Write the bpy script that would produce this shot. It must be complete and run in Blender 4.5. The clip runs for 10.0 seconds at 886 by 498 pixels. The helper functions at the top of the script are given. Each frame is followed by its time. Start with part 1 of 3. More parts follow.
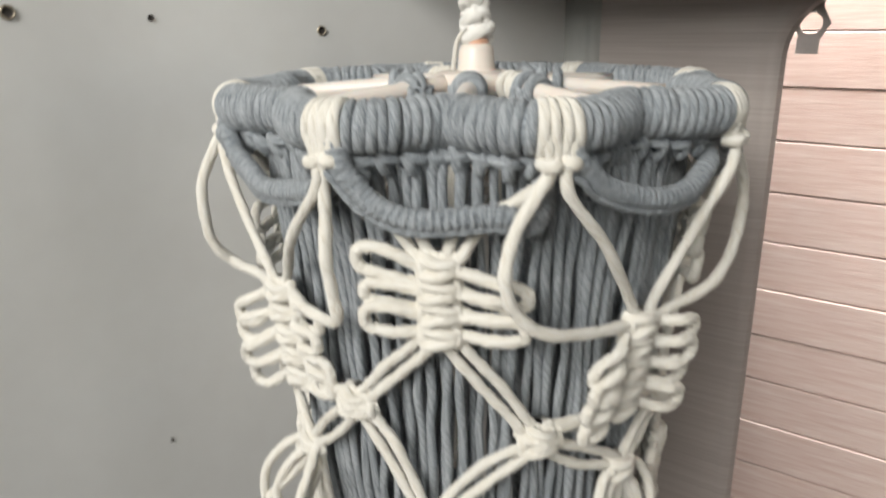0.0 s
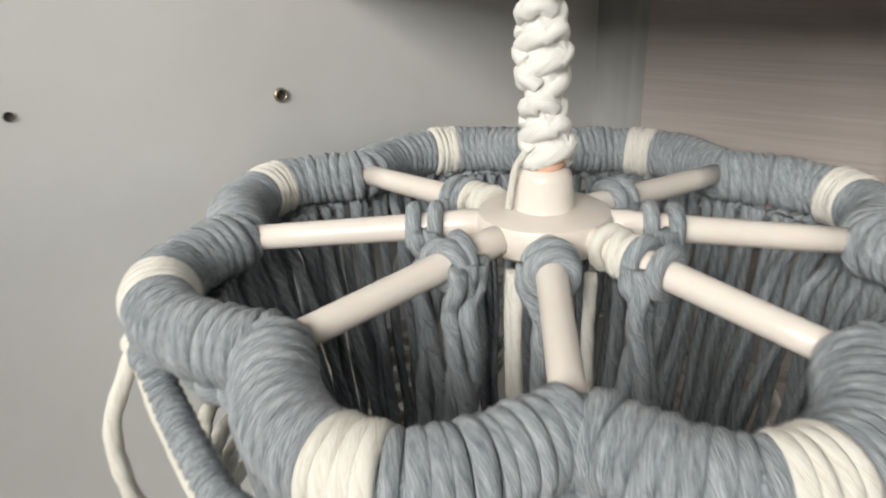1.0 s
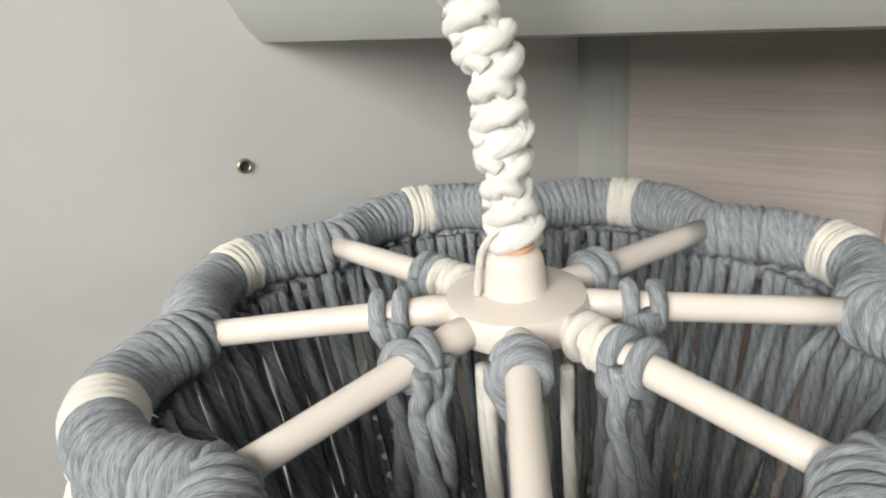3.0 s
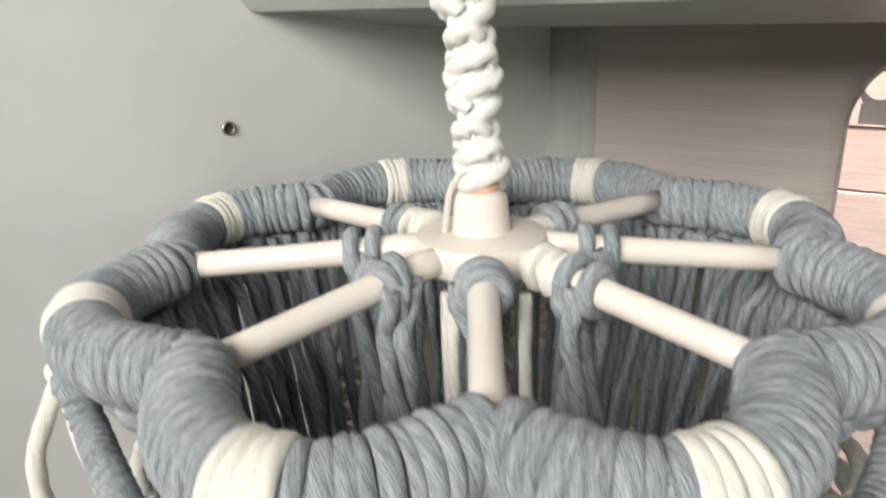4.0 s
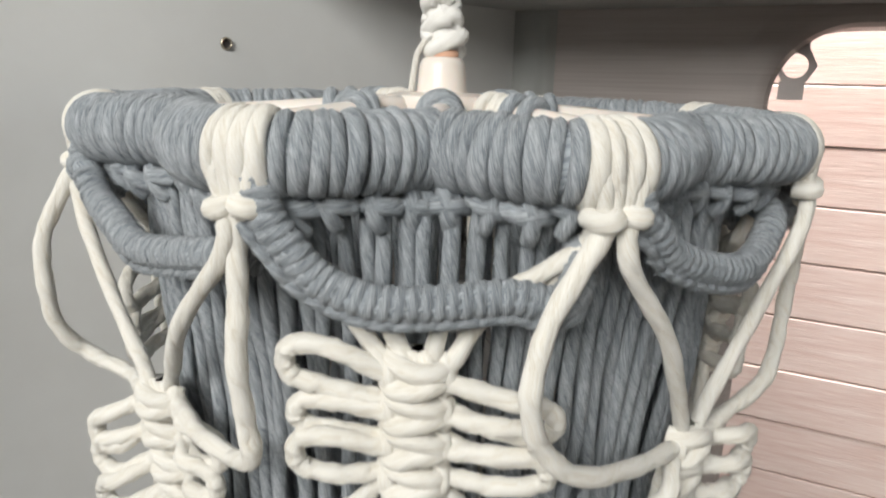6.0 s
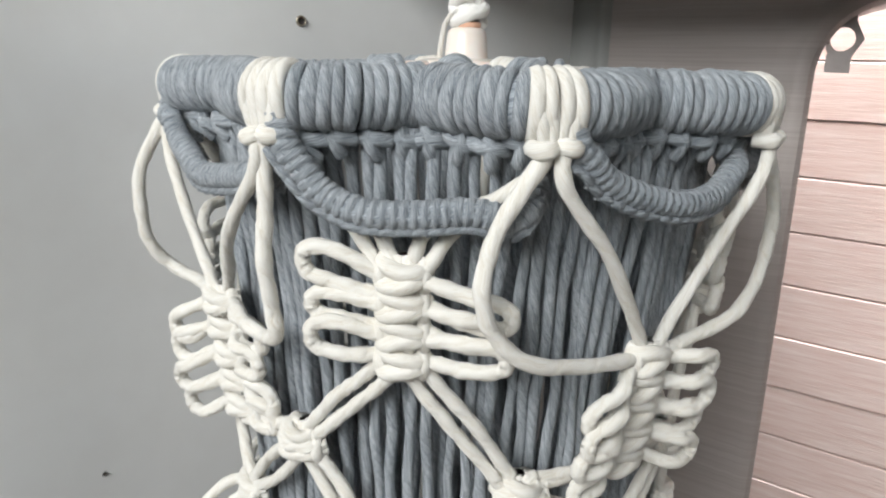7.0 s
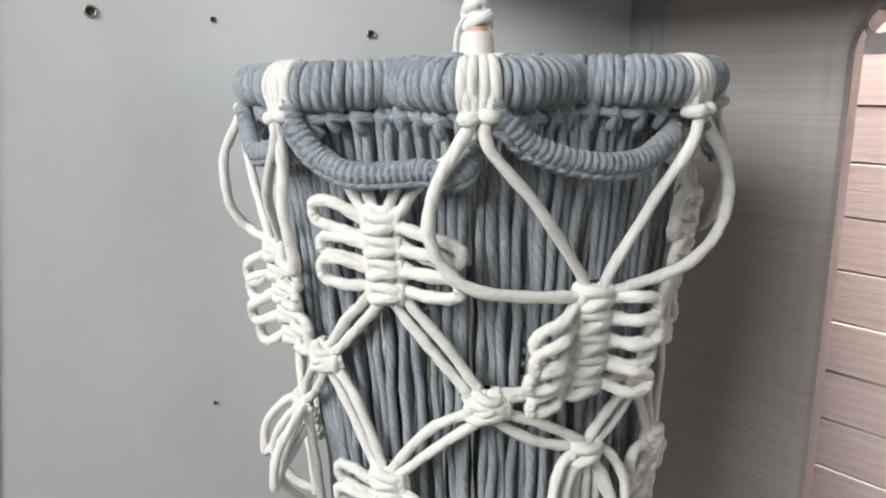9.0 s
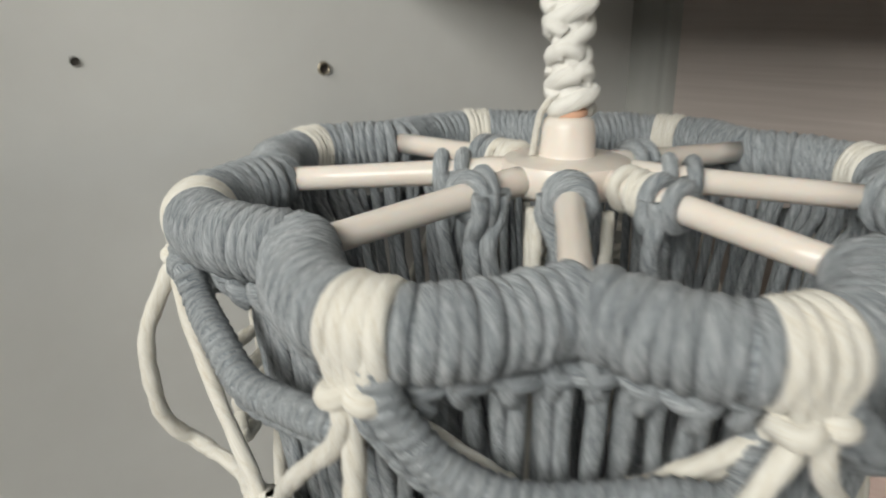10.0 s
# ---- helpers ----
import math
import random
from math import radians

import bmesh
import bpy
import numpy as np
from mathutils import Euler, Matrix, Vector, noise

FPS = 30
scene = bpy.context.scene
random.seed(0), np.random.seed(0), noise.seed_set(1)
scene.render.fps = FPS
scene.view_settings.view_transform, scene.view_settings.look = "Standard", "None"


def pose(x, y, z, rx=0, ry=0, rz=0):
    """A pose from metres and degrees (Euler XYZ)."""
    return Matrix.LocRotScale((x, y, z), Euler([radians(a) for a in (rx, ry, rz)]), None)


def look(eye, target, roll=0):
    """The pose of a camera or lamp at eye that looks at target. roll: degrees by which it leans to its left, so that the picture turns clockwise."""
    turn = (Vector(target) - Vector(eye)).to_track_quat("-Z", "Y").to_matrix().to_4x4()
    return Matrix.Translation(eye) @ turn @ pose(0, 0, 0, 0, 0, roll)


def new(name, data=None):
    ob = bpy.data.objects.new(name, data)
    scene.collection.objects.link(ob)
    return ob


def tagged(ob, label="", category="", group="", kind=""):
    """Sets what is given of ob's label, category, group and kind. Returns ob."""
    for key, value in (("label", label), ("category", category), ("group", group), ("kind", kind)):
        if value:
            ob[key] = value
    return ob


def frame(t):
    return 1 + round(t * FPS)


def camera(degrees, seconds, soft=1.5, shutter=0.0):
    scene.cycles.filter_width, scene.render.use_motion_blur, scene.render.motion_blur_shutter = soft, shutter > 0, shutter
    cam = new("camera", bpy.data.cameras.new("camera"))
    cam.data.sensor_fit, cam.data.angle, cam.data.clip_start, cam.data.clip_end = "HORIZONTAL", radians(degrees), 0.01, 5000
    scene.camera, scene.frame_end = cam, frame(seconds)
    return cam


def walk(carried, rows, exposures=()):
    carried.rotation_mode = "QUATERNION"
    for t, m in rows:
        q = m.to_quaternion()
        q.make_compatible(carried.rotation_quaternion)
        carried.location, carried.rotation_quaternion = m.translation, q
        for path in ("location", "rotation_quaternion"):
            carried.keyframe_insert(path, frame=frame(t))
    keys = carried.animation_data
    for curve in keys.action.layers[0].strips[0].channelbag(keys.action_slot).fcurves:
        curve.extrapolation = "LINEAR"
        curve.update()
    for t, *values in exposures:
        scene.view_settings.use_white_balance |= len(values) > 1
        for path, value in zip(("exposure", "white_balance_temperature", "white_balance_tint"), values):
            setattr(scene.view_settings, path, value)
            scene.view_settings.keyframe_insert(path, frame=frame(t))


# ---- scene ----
cam = camera(64.0, 10.0, soft=1.9, shutter=0.4)
EXPOSURES = [(0.0, -0.38, 6800, 8), (0.5, -0.46, 6800, 8), (0.8, -0.44, 6800, 8), (1.2, -0.18, 6850, 8), (2.0, -0.1, 6850, 8), (3.5, -0.16, 6850, 8), (4.0, -0.1, 6800, 8), (4.5, -0.2, 6700, 9), (5.0, -0.3, 6650, 9), (6.0, -0.36, 6650, 8), (7.5, -0.2, 6250, 8), (9.0, -0.14, 6250, 8), (9.6, -0.36, 6600, 7), (10.0, -0.62, 6900, 6)]
PATH = [
    (0, (0.098, -0.487, 1.547), (-0.356, 1.365, 0.942), -0.8),
    (0.2, (0.063, -0.461, 1.566), (-0.305, 1.414, 0.974), -1.7),
    (0.5, (0.023, -0.396, 1.588), (-0.246, 1.492, 0.986), -0.2),
    (0.7, (0.016, -0.347, 1.595), (-0.262, 1.492, 0.859), -0.7),
    (1, (0.008, -0.29, 1.622), (-0.296, 1.52, 0.826), -1.9),
    (1.2, (0.006, -0.264, 1.621), (-0.258, 1.516, 0.748), -2.6),
    (1.5, (0.014, -0.249, 1.613), (-0.279, 1.49, 0.668), -3.6),
    (2, (0.021, -0.252, 1.635), (-0.319, 1.5, 0.734), -6.0),
    (3.5, (0.022, -0.268, 1.643), (-0.276, 1.576, 0.929), -4.1),
    (4, (0.026, -0.291, 1.612), (-0.224, 1.575, 0.938), -2.0),
    (4.5, (0.038, -0.315, 1.571), (-0.197, 1.581, 0.982), -0.2),
    (5, (0.038, -0.349, 1.564), (-0.232, 1.564, 1.047), 0.0),
    (5.5, (0.039, -0.345, 1.53), (-0.214, 1.586, 1.077), 1.2),
    (6, (0.04, -0.369, 1.522), (-0.134, 1.571, 1.065), 1.7),
    (6.2, (0.046, -0.377, 1.513), (-0.142, 1.553, 1.024), 1.2),
    (7.3, (0.116, -0.433, 1.512), (-0.435, 1.42, 1.0), 1.9),
    (7.5, (0.125, -0.434, 1.511), (-0.448, 1.403, 0.966), 1.4),
    (8, (0.155, -0.446, 1.517), (-0.506, 1.371, 1.006), -0.2),
    (8.5, (0.206, -0.459, 1.515), (-0.565, 1.33, 1.064), -0.8),
    (9, (0.217, -0.475, 1.503), (-0.669, 1.255, 1.034), -0.9),
    (9.2, (0.198, -0.445, 1.516), (-0.662, 1.291, 1.022), -0.9),
    (9.5, (0.138, -0.412, 1.537), (-0.594, 1.4, 1.112), -1.9),
    (9.7, (0.086, -0.371, 1.554), (-0.557, 1.474, 1.126), -2.1),
    (10, (0.017, -0.319, 1.582), (-0.388, 1.525, 0.921), -0.2),
]
walk(cam, [(t, look(eye, target, roll)) for t, eye, target, roll in PATH], exposures=EXPOSURES)

# ---- light and exposure ----
world = bpy.data.worlds.new("sky")
scene.world = world
world.use_nodes = True
wn = world.node_tree.nodes
sky = wn.new("ShaderNodeTexSky")
sky.sky_type, sky.sun_disc, sky.sun_elevation, sky.sun_rotation = "NISHITA", False, radians(40), radians(120)
wn["Background"].inputs["Strength"].default_value = 0.12
world.node_tree.links.new(sky.outputs[0], wn["Background"].inputs["Color"])


def area_light(name, eye, target, w, h, power, colour):
    d = bpy.data.lights.new(name, "AREA")
    d.shape, d.size, d.size_y, d.energy, d.color = "RECTANGLE", w, h, power, colour
    ob = new(name, d)
    ob.matrix_world = look(eye, target)
    return ob


area_light("window_daylight", (-0.62, -1.86, 2.48), (-0.10, 0.1, 1.45), 1.5, 0.95, 76, (1.0, 0.985, 0.96))
# added cool fill from the right, with no known source there
area_light("side_fill", (1.86, -1.10, 1.6), (-0.2, 0.0, 1.45), 0.9, 1.2, 3.5, (0.93, 0.97, 1.0))
# added lamp hidden above the recess, only to brighten the planks
area_light("recess_fill", (0.350, 0.361, 2.15), (0.42, 0.52, 1.36), 0.50, 0.14, 20.0, (1.0, 0.97, 0.95))

# ---- materials ----
def material(name, build, rough=0.6, metal=0.0, spec=0.5):
    m = bpy.data.materials.new(name)
    m.use_nodes = True
    nt = m.node_tree
    p = nt.nodes["Principled BSDF"]
    p.inputs["Roughness"].default_value = rough
    p.inputs["Metallic"].default_value = metal
    p.inputs["Specular IOR Level"].default_value = spec
    build(nt, p)
    return m


def node(nt, kind, **values):
    n = nt.nodes.new(kind)
    for k, v in values.items():
        n.inputs[k].default_value = v
    return n


def ramp(nt, fac, stops):
    r = nt.nodes.new("ShaderNodeValToRGB")
    e = r.color_ramp.elements
    while len(e) < len(stops):
        e.new(0.5)
    for i, (at, c) in enumerate(stops):
        e[i].position, e[i].color = at, (*c, 1)
    nt.links.new(fac, r.inputs["Fac"])
    return r.outputs["Color"]


def mixed(nt, fac, a, b, blend="MIX"):
    m = nt.nodes.new("ShaderNodeMix")
    m.data_type, m.blend_type = "RGBA", blend
    for value, socket in ((fac, m.inputs[0]), (a, m.inputs[6]), (b, m.inputs[7])):
        if isinstance(value, bpy.types.NodeSocket):
            nt.links.new(value, socket)
        elif isinstance(value, tuple):
            socket.default_value = (*value, 1)
        else:
            socket.default_value = value
    return m.outputs[2]


def maths(nt, op, a, b=0.0):
    m = nt.nodes.new("ShaderNodeMath")
    m.operation = op
    for value, socket in ((a, m.inputs[0]), (b, m.inputs[1])):
        if isinstance(value, bpy.types.NodeSocket):
            nt.links.new(value, socket)
        else:
            socket.default_value = value
    return m.outputs[0]


def bumped(nt, p, height, distance, strength=1.0):
    b = node(nt, "ShaderNodeBump", Strength=strength, Distance=distance)
    nt.links.new(height, b.inputs["Height"])
    nt.links.new(b.outputs[0], p.inputs["Normal"])


def cord_build(dark, mid, light, plies, hairs=1.0, variation=0.12):
    """Twisted cotton: UV u runs along the cord in cord widths, v once round it."""
    def build(nt, p):
        uv = nt.nodes.new("ShaderNodeUVMap")
        s = nt.nodes.new("ShaderNodeSeparateXYZ")
        nt.links.new(uv.outputs[0], s.inputs[0])
        u, v = s.outputs[0], s.outputs[1]
        turn = maths(nt, "MULTIPLY", maths(nt, "ADD", v, maths(nt, "MULTIPLY", u, 0.13)), 2 * math.pi)
        info = nt.nodes.new("ShaderNodeObjectInfo")
        # yarn fibres: noise drawn out along the twist of the cord
        c = nt.nodes.new("ShaderNodeCombineXYZ")
        nt.links.new(maths(nt, "COSINE", turn), c.inputs[0])
        nt.links.new(maths(nt, "SINE", turn), c.inputs[1])
        nt.links.new(maths(nt, "ADD", maths(nt, "MULTIPLY", u, 0.16), maths(nt, "MULTIPLY", info.outputs["Random"], 60.0)), c.inputs[2])
        fib = node(nt, "ShaderNodeTexNoise", Scale=11.0, Detail=3.0, Roughness=0.6)
        nt.links.new(c.outputs[0], fib.inputs["Vector"])
        ply = maths(nt, "ABSOLUTE", maths(nt, "SINE", maths(nt, "MULTIPLY", turn, plies / 2)))
        geo = nt.nodes.new("ShaderNodeNewGeometry")
        big = node(nt, "ShaderNodeTexNoise", Scale=38.0, Detail=3.0)
        nt.links.new(geo.outputs["Position"], big.inputs["Vector"])
        fuzz = node(nt, "ShaderNodeTexNoise", Scale=2600.0, Detail=2.0)
        nt.links.new(geo.outputs["Position"], fuzz.inputs["Vector"])
        # the ply term paints slight shade into the grooves between plies
        tone = maths(nt, "ADD", maths(nt, "ADD", maths(nt, "MULTIPLY", fib.outputs[0], 0.74), maths(nt, "MULTIPLY", ply, 0.07)), maths(nt, "MULTIPLY", big.outputs[0], 0.2))
        col = ramp(nt, tone, [(0.34, dark), (0.5, mid), (0.64, light)])
        rnd = ramp(nt, info.outputs["Random"], [(0.0, (1 - variation,) * 3), (1.0, (1.0, 1.0, 1.0))])
        nt.links.new(mixed(nt, 1.0, col, rnd, "MULTIPLY"), p.inputs["Base Color"])
        h = maths(nt, "ADD", maths(nt, "MULTIPLY", ply, 0.45), maths(nt, "ADD", maths(nt, "MULTIPLY", fib.outputs[0], 1.0 * hairs), maths(nt, "MULTIPLY", fuzz.outputs[0], 0.15)))
        bumped(nt, p, h, 0.0011, 1.0)
        p.inputs["Sheen Weight"].default_value = 0.25
        p.inputs["Sheen Roughness"].default_value = 0.6
    return build


GREY = material("grey_cotton_cord", cord_build((0.12, 0.138, 0.158), (0.345, 0.385, 0.425), (0.61, 0.645, 0.68), 4.0), 0.9, 0, 0.15)
CREAM = material("cream_cotton_cord", cord_build((0.72, 0.66, 0.55), (0.86, 0.83, 0.76), (0.90, 0.885, 0.84), 3.0, 0.5, 0.05), 0.9, 0, 0.15)
WHITE = material("white_cotton_cord", cord_build((0.80, 0.77, 0.72), (0.88, 0.865, 0.83), (0.91, 0.90, 0.87), 3.0, 0.45, 0.03), 0.9, 0, 0.15)


def plain_build(a, b, scale, bump, bump_scale, stretch=(1, 1, 1)):
    def build(nt, p):
        tc = nt.nodes.new("ShaderNodeTexCoord")
        mp = node(nt, "ShaderNodeMapping", Scale=stretch)
        nt.links.new(tc.outputs["Object"], mp.inputs["Vector"])
        n1 = node(nt, "ShaderNodeTexNoise", Scale=scale, Detail=4.0)
        n2 = node(nt, "ShaderNodeTexNoise", Scale=bump_scale, Detail=3.0)
        nt.links.new(mp.outputs[0], n1.inputs["Vector"])
        nt.links.new(mp.outputs[0], n2.inputs["Vector"])
        t = maths(nt, "ADD", maths(nt, "MULTIPLY", n1.outputs[0], 0.7), maths(nt, "MULTIPLY", n2.outputs[0], 0.3))
        nt.links.new(ramp(nt, t, [(0.35, a), (0.65, b)]), p.inputs["Base Color"])
        bumped(nt, p, n2.outputs[0], bump, 0.6)
    return build


PLASTIC = material("ivory_plastic", plain_build((0.765, 0.695, 0.635), (0.81, 0.75, 0.70), 14, 0.0002, 60), 0.28, 0, 0.5)
PLASTIC.node_tree.nodes["Principled BSDF"].inputs["Subsurface Weight"].default_value = 0.25
PLASTIC.node_tree.nodes["Principled BSDF"].inputs["Subsurface Radius"].default_value = (0.006, 0.004, 0.003)
PEACH = material("peach_plastic", plain_build((0.78, 0.45, 0.30), (0.84, 0.52, 0.37), 30, 0.0002, 90), 0.4)
PANEL = material("painted_grey_panel", plain_build((0.65, 0.65, 0.64), (0.695, 0.70, 0.695), 5, 0.0003, 45), 0.36, 0, 0.4)
SHELF = material("grey_shelf_paint", plain_build((0.36, 0.365, 0.35), (0.41, 0.415, 0.40), 9, 0.0004, 60), 0.4, 0, 0.4)
STREAK = material("streaked_grey_panel", plain_build((0.42, 0.368, 0.345), (0.50, 0.452, 0.428), 10, 0.0003, 26, (0.6, 0.6, 34)), 0.38, 0, 0.4)
BRACKET = material("dull_bracket_metal", plain_build((0.48, 0.43, 0.41), (0.56, 0.51, 0.49), 30, 0.0002, 120), 0.45, 0.2)
PLANK = material("pink_washed_plank", plain_build((0.72, 0.54, 0.49), (0.85, 0.715, 0.67), 7, 0.0008, 24, (1.5, 1.5, 22)), 0.5, 0, 0.4)
HOLE_SHADE = material("painted_hole_shade", plain_build((0.02, 0.018, 0.015), (0.05, 0.04, 0.035), 90, 0.0002, 200), 0.7)
METAL = material("worn_eyelet_metal", plain_build((0.30, 0.26, 0.20), (0.45, 0.40, 0.32), 120, 0.0003, 300), 0.4, 0.8)
ROOM = material("unseen_room_plaster", plain_build((0.17, 0.17, 0.165), (0.22, 0.22, 0.215), 3, 0.001, 60), 0.8)
FLOOR = material("unseen_room_floor", plain_build((0.25, 0.21, 0.18), (0.36, 0.31, 0.27), 4, 0.001, 40, (1, 8, 1)), 0.5)


# ---- mesh helpers ----
def mesh_object(name, verts, faces, mat, parent=None, label="", uvs=None, smooth=True):
    me = bpy.data.meshes.new(name)
    me.from_pydata([tuple(v) for v in verts], [], faces)
    if uvs is not None:
        layer = me.uv_layers.new(name="UVMap")
        layer.data.foreach_set("uv", np.asarray(uvs, dtype=np.float32).ravel())
    if smooth:
        me.polygons.foreach_set("use_smooth", [True] * len(me.polygons))
    me.materials.append(mat)
    me.update()
    ob = new(name, me)
    if parent is not None:
        ob.parent = parent
    if label:
        tagged(ob, label)
    return ob


def part(name, bm, mat, parent, label="", smooth=False):
    me = bpy.data.meshes.new(name)
    bm.normal_update()
    bm.to_mesh(me)
    bm.free()
    me.materials.append(mat)
    if smooth:
        me.polygons.foreach_set("use_smooth", [True] * len(me.polygons))
    ob = new(name, me)
    if parent is not None:
        ob.parent = parent
    if label:
        tagged(ob, label)
    return ob


def catmull(points, per=6, closed=False):
    pts = [np.array(p, float) for p in points]
    n = len(pts)
    out = []
    for i in range(n if closed else n - 1):
        if closed:
            a, b, c, d = pts[i - 1], pts[i], pts[(i + 1) % n], pts[(i + 2) % n]
        else:
            a, b, c, d = pts[max(i - 1, 0)], pts[i], pts[i + 1], pts[min(i + 2, n - 1)]
        for k in range(per):
            t = k / per
            out.append(0.5 * (2 * b + (c - a) * t + (2 * a - 5 * b + 4 * c - d) * t * t + (3 * b - a - 3 * c + d) * t ** 3))
    if not closed:
        out.append(pts[-1])
    return out


class Tubes:
    """Collects round cords into one mesh with UVs along and round them."""
    def __init__(self):
        self.verts, self.faces, self.uvs = [], [], []

    def add(self, path, radius, sides=8, closed=False, flat=None, caps=True):
        P = np.array(path, float)
        n = len(P)
        if closed:
            T = np.roll(P, -1, 0) - np.roll(P, 1, 0)
        else:
            T = np.gradient(P, axis=0)
        T /= np.linalg.norm(T, axis=1)[:, None] + 1e-12
        R = np.full(n, radius) if np.isscalar(radius) else np.array(radius, float)
        ref = np.array([0, 0, 1.0]) if abs(T[0][2]) < 0.9 else np.array([1.0, 0, 0])
        N = np.cross(T[0], ref)
        N /= np.linalg.norm(N)
        base = len(self.verts)
        length, last = 0.0, P[0]
        us = []
        for i in range(n):
            N = N - T[i] * (N @ T[i])
            N /= np.linalg.norm(N) + 1e-12
            B = np.cross(T[i], N)
            length += np.linalg.norm(P[i] - last)
            last = P[i]
            us.append(length / (2 * R[i]))
            for k in range(sides):
                a = 2 * math.pi * k / sides
                self.verts.append(P[i] + R[i] * (math.cos(a) * N + math.sin(a) * B))
        rows = n if closed else n - 1
        for i in range(rows):
            j = (i + 1) % n
            u0, u1 = us[i], us[j] if j else us[i] + 0.5
            for k in range(sides):
                l = (k + 1) % sides
                self.faces.append((base + i * sides + k, base + i * sides + l, base + j * sides + l, base + j * sides + k))
                v0, v1 = k / sides, (k + 1) / sides
                self.uvs += [(u0, v0), (u0, v1), (u1, v1), (u1, v0)]
        if caps and not closed:
            for i, order in ((0, -1), (n - 1, 1)):
                ring = [base + i * sides + k for k in range(sides)][::order]
                self.faces.append(tuple(ring))
                self.uvs += [(us[i], k / sides) for k in range(sides)]
        return self

    def make(self, name, mat, parent=None, label=""):
        return mesh_object(name, self.verts, self.faces, mat, parent, label, self.uvs)


def polar(deg, r, z):
    """A point of the hanging: degrees from its front spoke, radius and height."""
    a = radians(deg)
    return np.array((r * math.sin(a), -r * math.cos(a), z))

# ---- setting ----
def sheet(name, outline, z0, z1, thick, mat, label, category, kind="structure", per=8):
    """An upright sheet along a smooth plan line, with thickness away from the room."""
    pts = catmull([(x, y, 0) for x, y in outline], per)
    n = len(pts)
    verts, faces = [], []
    P = np.array(pts)
    T = np.gradient(P, axis=0)
    T /= np.linalg.norm(T, axis=1)[:, None]
    N = np.stack([-T[:, 1], T[:, 0], T[:, 2] * 0], 1) * thick
    for off in (0, 1):
        for z in (z0, z1):
            for i in range(n):
                q = P[i] + N[i] * off
                verts.append((q[0], q[1], z))
    def at(off, k, i):
        return (off * 2 + k) * n + i
    for i in range(n - 1):
        faces.append((at(0, 0, i), at(0, 0, i + 1), at(0, 1, i + 1), at(0, 1, i)))
        faces.append((at(1, 0, i + 1), at(1, 0, i), at(1, 1, i), at(1, 1, i + 1)))
        faces.append((at(0, 1, i), at(0, 1, i + 1), at(1, 1, i + 1), at(1, 1, i)))
        faces.append((at(0, 0, i + 1), at(0, 0, i), at(1, 0, i), at(1, 0, i + 1)))
    for i in (0, n - 1):
        faces.append((at(0, 0, i), at(0, 1, i), at(1, 1, i), at(1, 0, i)))
    ob = mesh_object(name, verts, faces, mat, None, "", None, True)
    ob.data.set_sharp_from_angle(angle=radians(40))
    return tagged(ob, label, category, "", kind)


def box(name, x0, x1, y0, y1, z0, z1, mat, label, category, kind="structure", bevel=0.0, parent=None):
    bm = bmesh.new()
    bmesh.ops.create_cube(bm, size=1.0)
    bmesh.ops.transform(bm, matrix=Matrix.Translation(((x0 + x1) / 2, (y0 + y1) / 2, (z0 + z1) / 2)) @ Matrix.Diagonal((x1 - x0, y1 - y0, z1 - z0, 1)), verts=bm.verts)
    if bevel:
        bmesh.ops.bevel(bm, geom=bm.edges[:], offset=bevel, segments=2, affect="EDGES", profile=0.5)
    ob = part(name, bm, mat, parent)
    return tagged(ob, label, category, "", kind)


def prism(name, outline, z0, z1, mat, label="", category="", kind="structure", bevel=0.0, parent=None):
    """A solid from a plan outline (counter-clockwise); z0 and z1 may be numbers or one height per corner."""
    n = len(outline)
    lo = z0 if isinstance(z0, (list, tuple)) else [z0] * n
    hi = z1 if isinstance(z1, (list, tuple)) else [z1] * n
    bm = bmesh.new()
    a = [bm.verts.new((x, y, z)) for (x, y), z in zip(outline, lo)]
    b = [bm.verts.new((x, y, z)) for (x, y), z in zip(outline, hi)]
    bm.faces.new(a[::-1])
    bm.faces.new(b)
    for i in range(n):
        j = (i + 1) % n
        bm.faces.new((a[i], a[j], b[j], b[i]))
    if bevel:
        bmesh.ops.bevel(bm, geom=bm.edges[:], offset=bevel, segments=3, affect="EDGES", profile=0.5)
    ob = part(name, bm, mat, parent)
    return tagged(ob, label, category, "", kind)


# Unseen room added round the corner, closed to limit fill, with two window openings.
box("floor", -2.0, 2.0, -2.0, 2.0, -0.1, 0.0, FLOOR, "unseen dark plain boarded floor of the added room", "floor")
box("ceiling", -2.0, 2.0, -2.0, 2.0, 3.6, 3.7, ROOM, "unseen ceiling of plain grey plaster", "ceiling")
box("wall_north", -2.0, 2.0, 1.9, 2.0, 0.0, 3.6, ROOM, "unseen wall of plain grey plaster", "wall")
box("wall_west", -2.0, -1.9, -1.9, 1.9, 0.0, 3.6, ROOM, "unseen wall of plain grey plaster", "wall")
for nm, a, b, c, d in (("wall_east_near", -1.9, -1.6, 0, 3.6), ("wall_east_far", -0.6, 1.9, 0, 3.6), ("wall_east_low", -1.6, -0.6, 0, 0.95), ("wall_east_high", -1.6, -0.6, 2.25, 3.6)):
    box(nm, 1.9, 2.0, a, b, c, d, ROOM, "unseen wall of plain grey plaster beside the added side opening", "wall")
